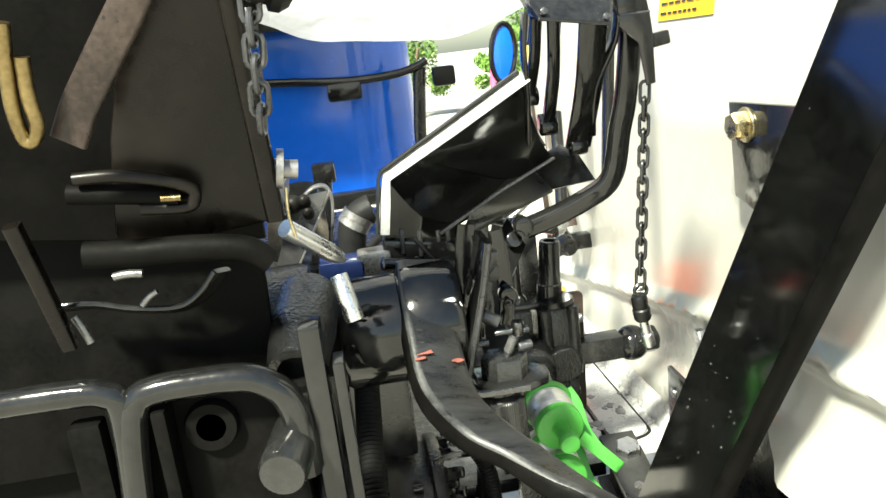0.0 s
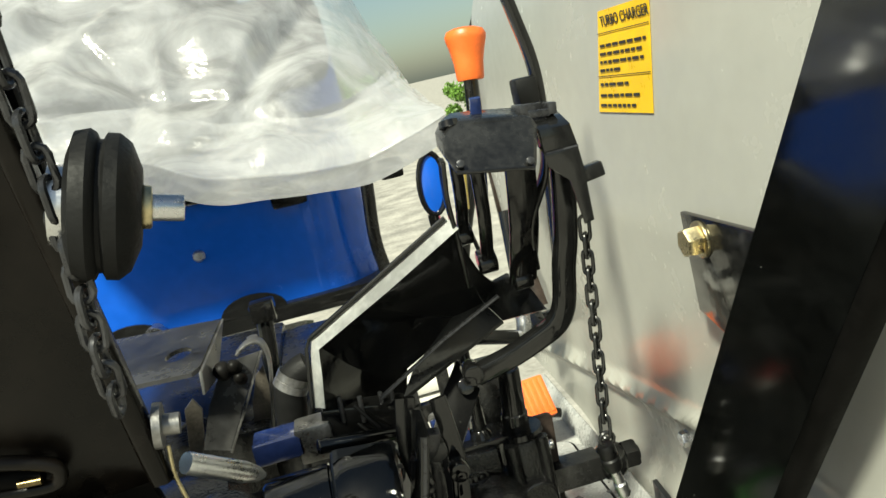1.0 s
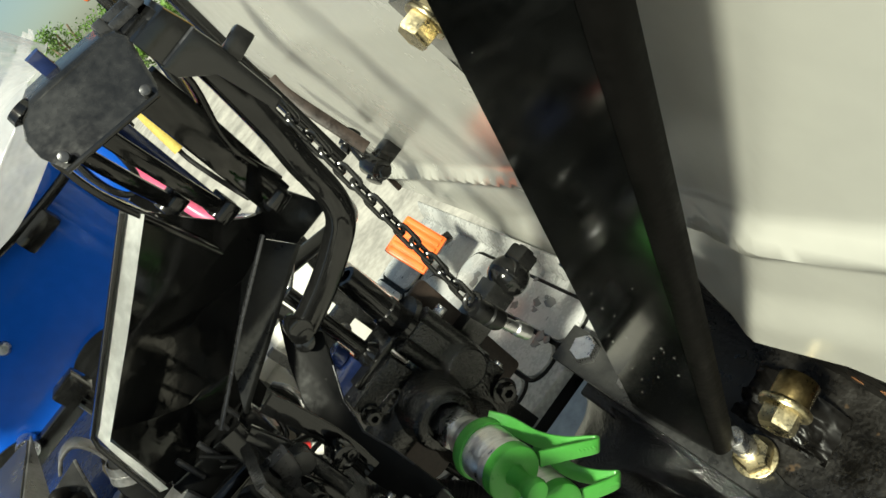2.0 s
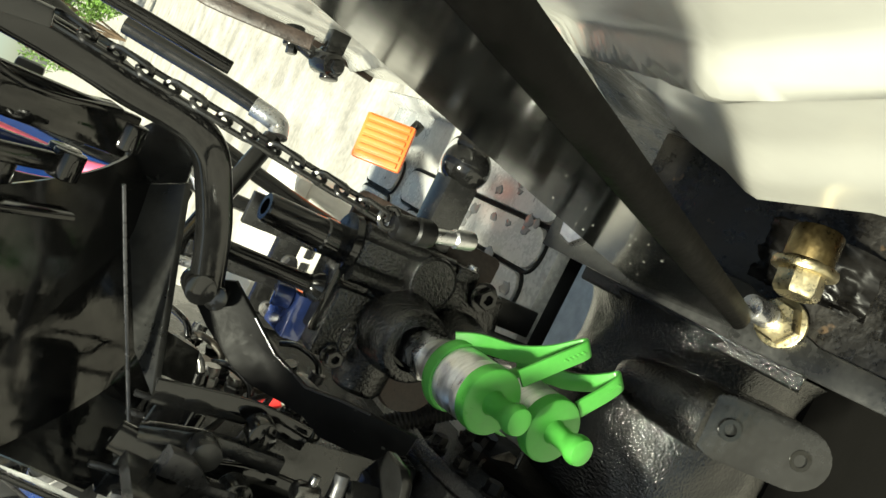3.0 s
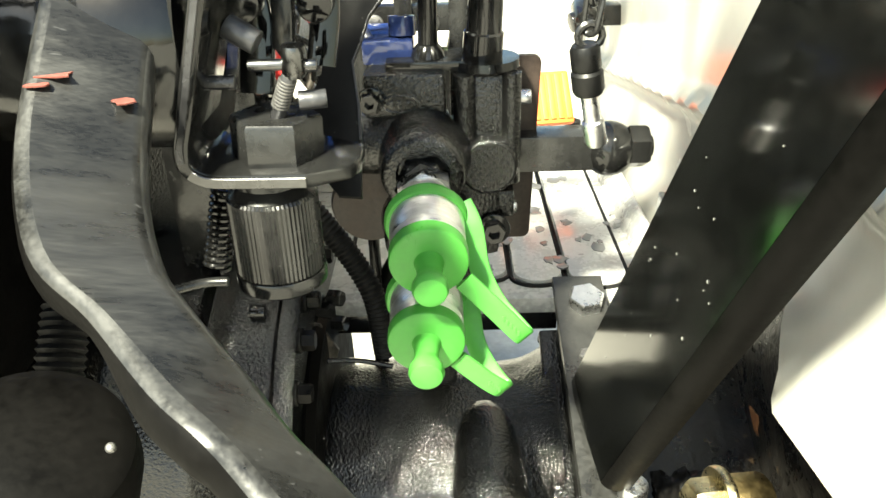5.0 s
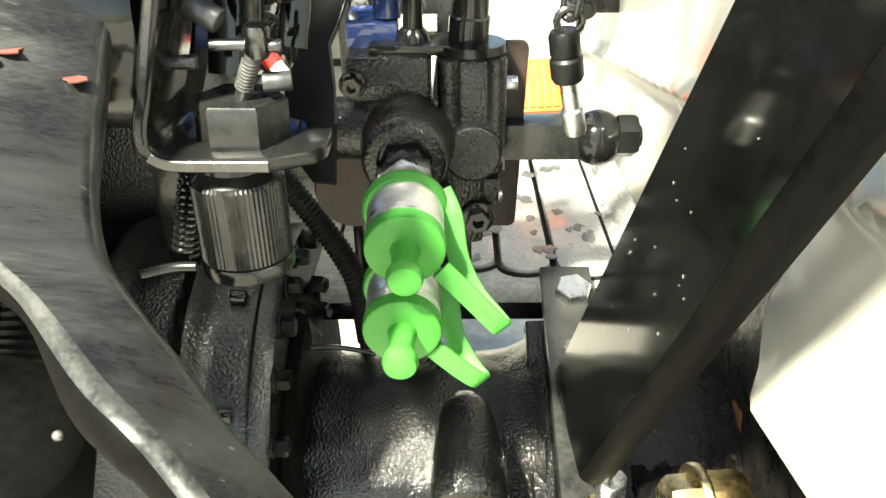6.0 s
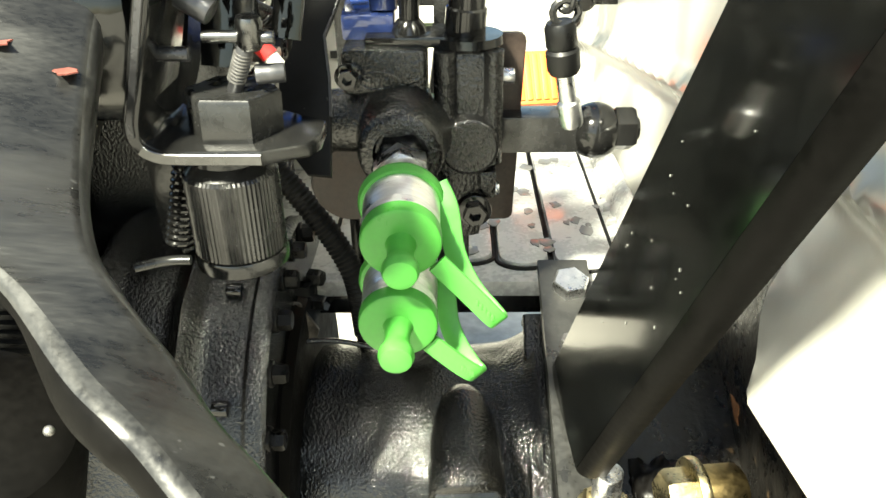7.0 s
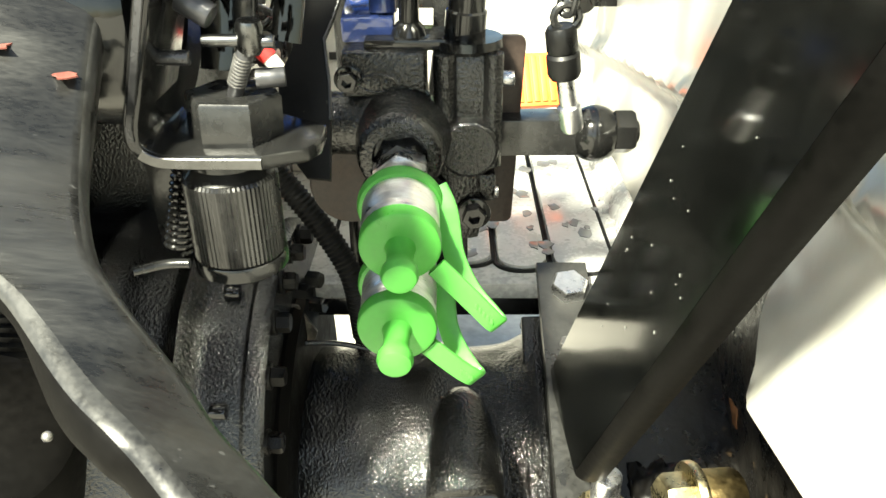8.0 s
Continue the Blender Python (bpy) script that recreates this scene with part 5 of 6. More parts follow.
    for p, q, r in (((-0.3215, 0.2275, 1.3270), (-0.3330, 0.2275, 1.3190), 0.0022), ((-0.3474, 0.2300, 1.3400), (-0.3290, 0.2300, 1.3395), 0.0030), ((-0.3766, 0.2270, 1.3180), (-0.3700, 0.2270, 1.2990), 0.0028)):
        bm = B()
        pipe(bm, [p, (Vector(p) + Vector(q)) / 2 + Vector((0, 0, 0.001)), q], r, 10)
        part("clip_wire", bm, IRON, ob, "rubbed bare steel wire")
    bm = B()
    sweep(bm, [Vector(p) for p in [(-0.3869, 0.1948, 1.3881), (-0.3835, 0.2049, 1.3494), (-0.3800, 0.2175, 1.3010)]], bar_of(0.010, 0.010, 0.002), up=(0, 1, 0))
    part("side_edge", bm, GREASE, ob)
    bm = B()
    c = Vector((-0.229, 0.201, 1.399))
    lathe(bm, c + Vector((-0.010, 0, 0.002)), c + Vector((0.013, 0.002, -0.002)), [(0, 0), (0.009, 0), (0.009, 0.28), (0.0065, 0.3), (0.0065, 0.42), (0.0125, 0.44), (0.0125, 0.62), (0.006, 0.64), (0.006, 1), (0, 1)], 18)
    part("toggle_bolt", bm, IRON, ob, "grey steel toggle bolt")
    bm = B()
    pipe(bm, [c + Vector((0.004, 0.0, -0.012)), c + Vector((0.003, -0.001, -0.028)), c + Vector((0.005, -0.001, -0.044))], 0.0012, 8)
    part("wire", bm, BRASS, ob)


GREASE = shader("greasy_brown_black_paint", (0.0038, 0.0029, 0.0022), 0.30, sheen=0.2, spread=0.6, scale=14, bump=0.15, bump_scale=60, rough_spread=0.15)
lift_arm()
cross_shaft()
hook_bracket()
top_link_bracket()


def check_chain():
    """The short plated chain with a rubber buffer and a bolt beside the bracket."""
    ob = thing("check_chain", (-0.212, 0.183, 1.396), "plated steel check chain along the bracket", "chain")
    pts = smooth_path([(-0.2165, 0.118, 1.640), (-0.2195, 0.132, 1.580), (-0.2205, 0.140, 1.536), (-0.2218, 0.143, 1.498), (-0.2245, 0.146, 1.4634), (-0.2280, 0.158, 1.428)], 3)
    for k in range(len(pts) - 1):
        a, b = pts[k], pts[k + 1]
        along, c = (b - a).normalized(), (a + b) / 2
        side = Vector((1, 0, 0)) if k % 2 else Vector((0.2, 0.8, 0.5))
        side = (side - along * side.dot(along)).normalized()
        path = [c + along * ((b - a).length * 0.42 * s) + along * (0.0042 * math.sin(radians(t))) + side * (0.0046 * math.cos(radians(t)))
                for s, span in ((1, range(0, 181, 36)), (-1, range(180, 361, 36))) for t in span]
        bm = B()
        sweep(bm, path, ring_of(0.0019, 8), closed=True)
        part("chain_link", bm, DULL, ob)


def rubber_buffer():
    ob = thing("rubber_buffer", (-0.204, 0.164, 1.48), "black rubber buffer on a plated bolt", "buffer")
    bm = B()
    lathe(bm, (-0.22, 0.155, 1.525), (-0.191, 0.16, 1.516), [(0, 0), (0.024, 0), (0.033, 0.10), (0.0345, 0.30), (0.0330, 0.38), (0.0300, 0.42), (0.0300, 0.48), (0.0330, 0.53), (0.0330, 0.70), (0.029, 0.86), (0.018, 1.0), (0, 1.0)], 32)
    part("pad", bm, RUBBER, ob)
    bm = B()
    rod(bm, (-0.194, 0.16, 1.517), (-0.174, 0.164, 1.511), 0.0062, seg=20)
    part("bolt", bm, STEEL, ob, "bright bolt end")
    bm = B()
    rod(bm, (-0.192, 0.16, 1.5165), (-0.187, 0.161, 1.515), 0.010, seg=24)
    part("washer", bm, BRASS, ob, "yellow zinc washer")
    bm = B()
    lathe(bm, (-0.227, 0.1535, 1.527), (-0.22, 0.155, 1.525), [(0.006, 0), (0.018, 0), (0.018, 1), (0.006, 1)], 26)
    part("cup_washer", bm, STEEL, ob)


check_chain()
rubber_buffer()


# ---- lever quadrant ----
def quadrant():
    ob = thing("lever_quadrant", (-0.002, 0.434, 1.273), "gloss black pressed steel lever quadrant with slots", "lever quadrant")
    bm = B()
    a1, a2, a0 = Vector((-0.160, 0.433, 1.355)), Vector((-0.0245, 0.410, 1.432)), Vector((-0.169, 0.425, 1.300))
    # left side: folded rim with a plate behind it
    sweep(bm, [a0, a0.lerp(a1, 0.9), a1 + Vector((0.003, 0, 0.002)), a1.lerp(a2, 0.06), a2], bar_of(0.003, 0.006, 0.001, 2), up=(0.0, 0.9, 0.42))
    part("rim", bm, PAINT, ob)
    bm = B()
    # broad face inside the rim, leaning back; pale colour stands for reflected sky
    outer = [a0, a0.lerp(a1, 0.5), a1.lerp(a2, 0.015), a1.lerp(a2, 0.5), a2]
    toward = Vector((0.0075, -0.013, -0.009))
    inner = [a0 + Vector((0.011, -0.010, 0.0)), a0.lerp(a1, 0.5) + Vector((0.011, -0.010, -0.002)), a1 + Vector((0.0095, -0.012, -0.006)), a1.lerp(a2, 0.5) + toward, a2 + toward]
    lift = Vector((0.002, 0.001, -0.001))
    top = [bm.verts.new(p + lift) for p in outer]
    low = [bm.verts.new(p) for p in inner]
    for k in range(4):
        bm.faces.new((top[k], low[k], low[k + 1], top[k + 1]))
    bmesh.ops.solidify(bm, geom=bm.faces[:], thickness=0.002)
    part("rim_face", bm, RIM, ob, "rim face with sky reflection put into its colour")
    bm = B()
    lower = [(-0.094, 0.508, 1.249), (-0.085, 0.508, 1.283), (0.029, 0.512, 1.339)]

    def web(u, v):
        k = min(int(u * 8), 7)
        top = a0.lerp(a1, u / 0.125) if u < 0.125 else a1.lerp(a2, (u - 0.125) / 0.875)
        low = Vector(lower[0]).lerp(Vector(lower[1]), u / 0.125) if u < 0.125 else Vector(lower[1]).lerp(Vector(lower[2]), (u - 0.125) / 0.875)
        return top.lerp(low, v) + Vector((0.004, 0.010, -0.004)) + Vector((0, 0.012, -0.020)) * math.sin(math.pi * v)
    sheet(bm, web, 16, 10, 0.003)
    part("web", bm, PAINT, ob)
    # right flange of the channel: grey satin band with a fold
    bm = B()
    plate(bm, [(-0.0935, 0.4250, 1.2854), (-0.0776, 0.4470, 1.3012), (0.0006, 0.5300, 1.3324), (0.0199, 0.5000, 1.3045)], (0.001, 0.002, -0.004), 0.0010)
    part("flange", bm, DUSTY, ob, "dusty black folded flange")
    bm = B()
    plate(bm, [(0.0006, 0.5300, 1.3324), (0.0333, 0.5000, 1.3497), (0.0477, 0.4900, 1.3396), (0.0575, 0.4700, 1.3140), (0.0199, 0.5000, 1.3045)], (0.001, 0.004, -0.002), 0.0010)
    part("flange_end", bm, SATIN, ob, "upturned end of the flange")
    bm = B()
    sweep(bm, [(0.012, 0.452, 1.344), (-0.045, 0.448, 1.3195), (-0.111, 0.425, 1.2915)], bar_of(0.0022, 0.006, 0.0006, 2), up=(0, 1, 0))
    part("flange_edge", bm, DULL, ob, "dull grey bare edge")
    # capped head: leaning front face, rounded upper corner, box behind it
    bm = B()
    plate(bm, [(-0.0165, 0.352, 1.4715), (0.0425, 0.352, 1.4612), (0.0455, 0.354, 1.463), (0.0585, 0.379, 1.4895), (0.0560, 0.381, 1.4960), (0.0505, 0.382, 1.4990), (0.020, 0.382, 1.5040), (-0.001, 0.382, 1.5065), (-0.0100, 0.380, 1.5035), (-0.0185, 0.372, 1.4950), (-0.0205, 0.364, 1.4850)], (0.002, 0.042, 0.006), 0.003)
    part("head", bm, SATIN, ob, "satin black quadrant head", sharp=30)
    bm = B()
    sweep(bm, [(-0.0165, 0.3515, 1.4725), (0.014, 0.3512, 1.4672), (0.0425, 0.3515, 1.4622)], ring_of(0.0016, 8))
    part("rolled_edge", bm, PAINT, ob)
    bm = B()
    lathe(bm, (-0.008, 0.388, 1.5035), (-0.008, 0.389, 1.5085), [(0.0035, 1), (0.0075, 1), (0.0085, 0), (0.0035, -0.5), (0, -0.5)], 20)
    part("pivot_hole", bm, PAINT, ob)
    bm = B()
    plate(bm, [(0.0559, 0.370, 1.4865), (0.081, 0.370, 1.4856), (0.0842, 0.370, 1.4677), (0.0561, 0.369, 1.4674)], (0.003, 0.040, 0.010), 0.002)
    part("end_cap", bm, PAINT, ob, sharp=30)
    bm = B()
    plate(bm, [(0.0549, 0.366, 1.4679), (0.0825, 0.366, 1.4682), (0.0842, 0.366, 1.4522), (0.0845, 0.366, 1.4088), (0.0763, 0.366, 1.4072), (0.0710, 0.366, 1.4436), (0.0560, 0.366, 1.4581)], (0.001, 0.005, 0.0), 0.0014)
    part("hanger", bm, PAINT, ob, sharp=20)
    bm = B()
    sweep(bm, [(0.057, 0.3675, 1.4677), (0.083, 0.3680, 1.4680)], ring_of(0.0013, 8))
    part("fold", bm, DULL, ob)
    # slotted catch on top of the end cap
    bm = B()
    for lo, hi in (((0.050, 0.392, 1.496), (0.057, 0.420, 1.5065)), ((0.073, 0.392, 1.494), (0.080, 0.420, 1.5035)), ((0.056, 0.412, 1.495), (0.074, 0.420, 1.505)), ((0.056, 0.392, 1.494), (0.074, 0.397, 1.500))):
        block(bm, lo, hi, 0.0012, (0, 6, 0))
    part("catch", bm, DULL, ob, "scratched slotted catch")
    bm = B()
    block(bm, (0.082, 0.372, 1.4385), (0.102, 0.384, 1.4505), 0.002, (0, -8, 0))
    part("stub", bm, PAINT, ob)
    for c in ((-0.0115, 0.3545, 1.4775), (0.0400, 0.3535, 1.4675)):
        bm = B()
        rod(bm, c, (c[0], c[1] - 0.0035, c[2] + 0.001), 0.0030, seg=12)
        part("rivet", bm, DULL, ob)
    # round-edged bar down the right side, bent under the channel
    bm = B()
    sweep(bm, smooth_path([(0.0765, 0.398, 1.462), (0.0751, 0.4000, 1.4369), (0.0704, 0.4060, 1.3936), (0.0655, 0.4120, 1.3664), (0.0630, 0.4170, 1.3430), (0.0595, 0.4190, 1.3280), (0.0525, 0.4210, 1.3165), (0.0400, 0.4250, 1.3075), (0.0105, 0.4360, 1.2920), (-0.0240, 0.4480, 1.2790)], 5), bar_of(0.0195, 0.015, 0.0045), up=(0, 1, 0))
    part("side_bar", bm, PAINT, ob)
    bm = B()
    rod(bm, (-0.027, 0.436, 1.283), (-0.027, 0.458, 1.283), 0.0095, seg=18)
    part("pivot_bolt", bm, PAINT, ob)
    # thin inner strips beside the levers
    for x, d in ((-0.0195, 0.006), (0.0625, -0.012)):
        bm = B()
        sweep(bm, smooth_path([(x, 0.388, 1.480), (x - 0.002, 0.396, 1.450), (x - 0.004 + d, 0.415, 1.41), (x + d, 0.445, 1.365)], 5), bar_of(0.004, 0.014, 0.0012, 2), up=(0, 1, 0))
        part("strip", bm, PAINT, ob)
    # little hooks standing along the channel floor
    for x, y, z in ((-0.147, 0.434, 1.298), (-0.13, 0.434, 1.293), (-0.112, 0.439, 1.29), (-0.102, 0.444, 1.289)):
        bm = B()
        rod(bm, (x, y, z - 0.022), (x + 0.001, y, z + 0.002), 0.0022, seg=10)
        part("peg", bm, DULL, ob)
    bm = B()
    block(bm, (-0.167, 0.434, 1.255), (-0.092, 0.459, 1.285), 0.003, (0, 10, 0))
    part("pivot_block", bm, PAINT, ob)


def lever(top, low, width, thick, material, label, knob=None, bend=0.0):
    ob = thing("control_lever", low, label, "lever", "control levers in the quadrant")
    top, low = Vector(top), Vector(low)
    bm = B()
    mid = (top + low) / 2 + Vector((0, bend, 0))
    sweep(bm, smooth_path([low, mid, top], 6), bar_of(width, thick, min(width, thick) * 0.25, 2), up=(0, 1, 0))
    part("bar", bm, material, ob)
    bm = B()
    rod(bm, low + Vector((-0.008, 0, 0)), low + Vector((0.008, 0, 0)), 0.009, seg=18)
    part("pivot", bm, PAINT, ob)
    return ob


def blue_hook():
    ob = thing("control_hook", (-0.016, 0.517, 1.394), "blue painted round-ended lever with black hoop", "lever", "control levers in the quadrant")
    c = Vector((-0.0152, 0.512, 1.448))
    at = lambda a, k: c + Vector((0.0125 * k * math.cos(a) + 0.006 * k * math.sin(a) * 0.4, 0, 0.029 * k * math.sin(a)))
    bm = B()
    plate(bm, [at(2 * math.pi * i / 20, 0.92) for i in range(20)], (0, 0.004, 0), 0.001)
    part("blade", bm, BLUE, ob)
    bm = B()
    sweep(bm, [at(2 * math.pi * i / 24, 1.0) for i in range(24)], ring_of(0.0026, 8), closed=True)
    part("hoop", bm, PAINT, ob)
    bm = B()
    sweep(bm, smooth_path([c + Vector((-0.006, 0, -0.028)), c + Vector((-0.004, 0.005, -0.06)), c + Vector((0.004, 0.02, -0.105))], 5), bar_of(0.010, 0.004, 0.001, 2), up=(0, 1, 0))
    part("stem", bm, PAINT, ob)


def orange_lever():
    ob = thing("gear_lever", (0.09, 0.80, 0.92), "black lever with orange plastic knob", "lever")
    bm = B()
    pipe(bm, [(-0.02, 0.86, 0.93), (0.0, 0.855, 1.1), (0.045, 0.835, 1.30), (0.089, 0.815, 1.44), (0.1025, 0.806, 1.535)], 0.0095, 14)
    part("rod", bm, PAINT, ob)
    bm = B()
    lathe(bm, (0.102, 0.808, 1.528), (0.1085, 0.812, 1.594), [(0, 0), (0.0165, 0), (0.0180, 0.05), (0.0195, 0.35), (0.0235, 0.62), (0.0265, 0.78), (0.0270, 0.86), (0.0240, 0.95), (0.0150, 1.0), (0, 1.0)], 32)
    part("knob", bm, ORANGE, ob, "orange plastic knob")


def flat_hand_lever():
    ob = thing("hand_lever", (0.115, 0.56, 1.3), "long flat black hand lever", "lever")
    bm = B()
    sweep(bm, smooth_path([(0.100, 0.56, 1.30), (0.108, 0.555, 1.42), (0.1135, 0.552, 1.50), (0.112, 0.551, 1.54), (0.104, 0.55, 1.58), (0.092, 0.549, 1.64), (0.085, 0.548, 1.70)], 5), bar_of(0.010, 0.016, 0.002, 2), up=(0, 1, 0))
    part("bar", bm, PAINT, ob)
    bm = B()
    block(bm, (0.088, 0.535, 1.497), (0.110, 0.562, 1.523), 0.004)
    part("detent_block", bm, PLASTIC, ob)


quadrant()
lever((-0.0090, 0.392, 1.476), (-0.0060, 0.455, 1.405), 0.0100, 0.007, PAINT, "flat black control lever in the quadrant", bend=-0.008)
lever((0.0065, 0.392, 1.474), (0.0100, 0.455, 1.375), 0.0110, 0.007, PAINT, "flat black control lever in the quadrant", bend=-0.010)
lever((0.0420, 0.392, 1.470), (0.0380, 0.455, 1.352), 0.0250, 0.007, PAINT, "broad flat black control lever in the quadrant", bend=-0.010)
lever((0.0190, 0.402, 1.520), (0.0105, 0.462, 1.378), 0.0090, 0.005, NAVY, "flat dark blue control lever in the quadrant", bend=-0.006)
blue_hook()
orange_lever()
flat_hand_lever()


# ---- pedal, rods and pipes in front of the quadrant ----
def brake_pedal():
    ob = thing("brake_pedal", (0.11, 0.94, 0.922), "foot pedal with ribbed orange rubber pad", "pedal")
    m = Matrix.Translation((0.112, 0.925, 1.022)) @ pose(0, 0, 0, 52, 0, 8)
    bm = B()
    block(bm, (-0.031, -0.034, -0.006), (0.031, 0.034, 0.006), 0.004)
    bmesh.ops.transform(bm, matrix=m, verts=bm.verts)
    pad = part("pad", bm, ORANGE, ob, "orange rubber pad")
    for k in range(6):
        bm = B()
        x = -0.0245 + 0.0098 * k
        block(bm, (x - 0.0032, -0.029, 0.005), (x + 0.0032, 0.029, 0.0085), 0.001)
        bmesh.ops.transform(bm, matrix=m, verts=bm.verts)
        part("rib", bm, ORANGE, pad)
    bm = B()
    sweep(bm, smooth_path([(0.112, 0.932, 1.014), (0.115, 0.97, 1.00), (0.12, 1.05, 0.97), (0.12, 1.12, 0.93)], 4), bar_of(0.03, 0.012, 0.003, 2))
    part("arm", bm, PAINT, ob)
    bm = B()
    rod(bm, (0.140, 0.93, 0.99), (0.155, 0.93, 0.985), 0.008, seg=16)
    part("stop_bolt", bm, PAINT, ob)


def linkage_rods():
    """Rods, pipes and pivots of the shift gear, seen below the quadrant."""
    specs = (
        ("shift_rod", [(-0.13, 0.610, 1.294), (-0.0772, 0.630, 1.2725), (0.0, 0.662, 1.242), (0.064, 0.690, 1.216)], 0.0090, PAINT, "gloss black bent shift rod", "rod"),
        ("shift_rod", [(0.066, 0.692, 1.212), (0.076, 0.698, 1.214), (0.080, 0.70, 1.226), (0.082, 0.705, 1.240)], 0.0095, STEEL, "bright steel bend of the shift rod", "rod"),
        ("shift_rod", [(0.083, 0.706, 1.236), (0.088, 0.72, 1.27), (0.094, 0.74, 1.33), (0.097, 0.75, 1.36)], 0.0085, PAINT, "gloss black upright shift rod", "rod"),
        ("fuel_pipe", [(-0.06, 0.60, 1.30), (-0.03, 0.62, 1.33), (0.01, 0.60, 1.325), (0.02, 0.58, 1.29), (-0.02, 0.57, 1.26)], 0.0035, STEEL, "thin bright bent steel pipe", "pipe"),
        ("fuel_pipe", [(-0.15, 0.60, 1.30), (-0.11, 0.62, 1.31), (-0.06, 0.61, 1.30), (-0.05, 0.60, 1.24)], 0.004, STEEL, "thin bright bent steel pipe", "pipe"),

        ("cable", [(-0.14, 0.55, 1.16), (-0.16, 0.62, 1.22), (-0.12, 0.70, 1.26), (-0.02, 0.76, 1.25)], 0.005, RUBBER, "black rubber cable under the quadrant", "cable"),
        ("cable", [(-0.20, 0.50, 1.20), (-0.18, 0.58, 1.25), (-0.10, 0.64, 1.27), (0.0, 0.66, 1.28)], 0.005, RUBBER, "black rubber cable under the quadrant", "cable"),

    )
    for name, pts, r, m, label, cat in specs:
        bm = B()
        pipe(bm, pts, r, 12, 6)
        single(name, bm, m, label, cat)


def pivot_assembly():
    ob = thing("pedal_pivot", (0.1587, 1.030, 0.8590), "black steel pedal pivot fixed to the fender", "pivot")
    bm = B()
    block(bm, (0.1867, 1.045, 1.0820), (fender_x(1.06, 1.10) + 0.002, 1.075, 1.109), 0.003)
    part("lug", bm, PAINT, ob)
    bm = B()
    rod(bm, (0.1567, 1.045, 1.0870), (0.1987, 1.055, 1.0970), 0.013, seg=22)
    rod(bm, (0.1767, 1.030, 1.0920), (0.1767, 1.075, 1.1020), 0.017, seg=24)
    hexagon(bm, (0.1767, 1.030, 1.0920), (0.1767, 1.018, 1.0900), 0.018)
    rod(bm, (0.1787, 1.080, 1.1020), (0.1907, 1.115, 1.1370), 0.010, seg=18)
    rod(bm, (0.1787, 1.110, 1.1350), (0.2067, 1.116, 1.1410), 0.014, seg=22)
    hexagon(bm, (0.1787, 1.110, 1.1350), (0.1687, 1.108, 1.1330), 0.015)
    part("knuckle", bm, PAINT, ob)
    bm = B()
    sweep(bm, smooth_path([(0.1907, 1.050, 1.1270), (0.1867, 1.070, 1.1770), (0.1817, 1.110, 1.2570), (0.1867, 1.130, 1.2870)], 4), bar_of(0.008, 0.020, 0.003, 2), up=(1, 0, 0))
    part("latch", bm, RUSTY, ob, "brown-black flat lever")


def tool_box():
    ob = thing("side_case", (-0.05, 0.92, 0.93), "pale cream plastic case behind the valve", "case")
    bm = B()
    block(bm, (-0.21, 0.88, 0.922), (0.035, 1.02, 1.10), 0.008)
    part("body", bm, PALE, ob)
    bm = B()
    block(bm, (-0.205, 0.875, 1.100), (0.030, 1.02, 1.118), 0.004)
    part("lid", bm, PALE, ob)
    for k in range(5):
        bm = B()
        block(bm, (-0.13 + 0.018 * k, 0.877, 1.062), (-0.119 + 0.018 * k, 0.881, 1.070), 0.0)
        part("print_bar", bm, INK, ob)
    bm = B()
    block(bm, (-0.195, 0.872, 1.03), (-0.150, 0.882, 1.09), 0.004)
    part("black_catch", bm, PLASTIC, ob)


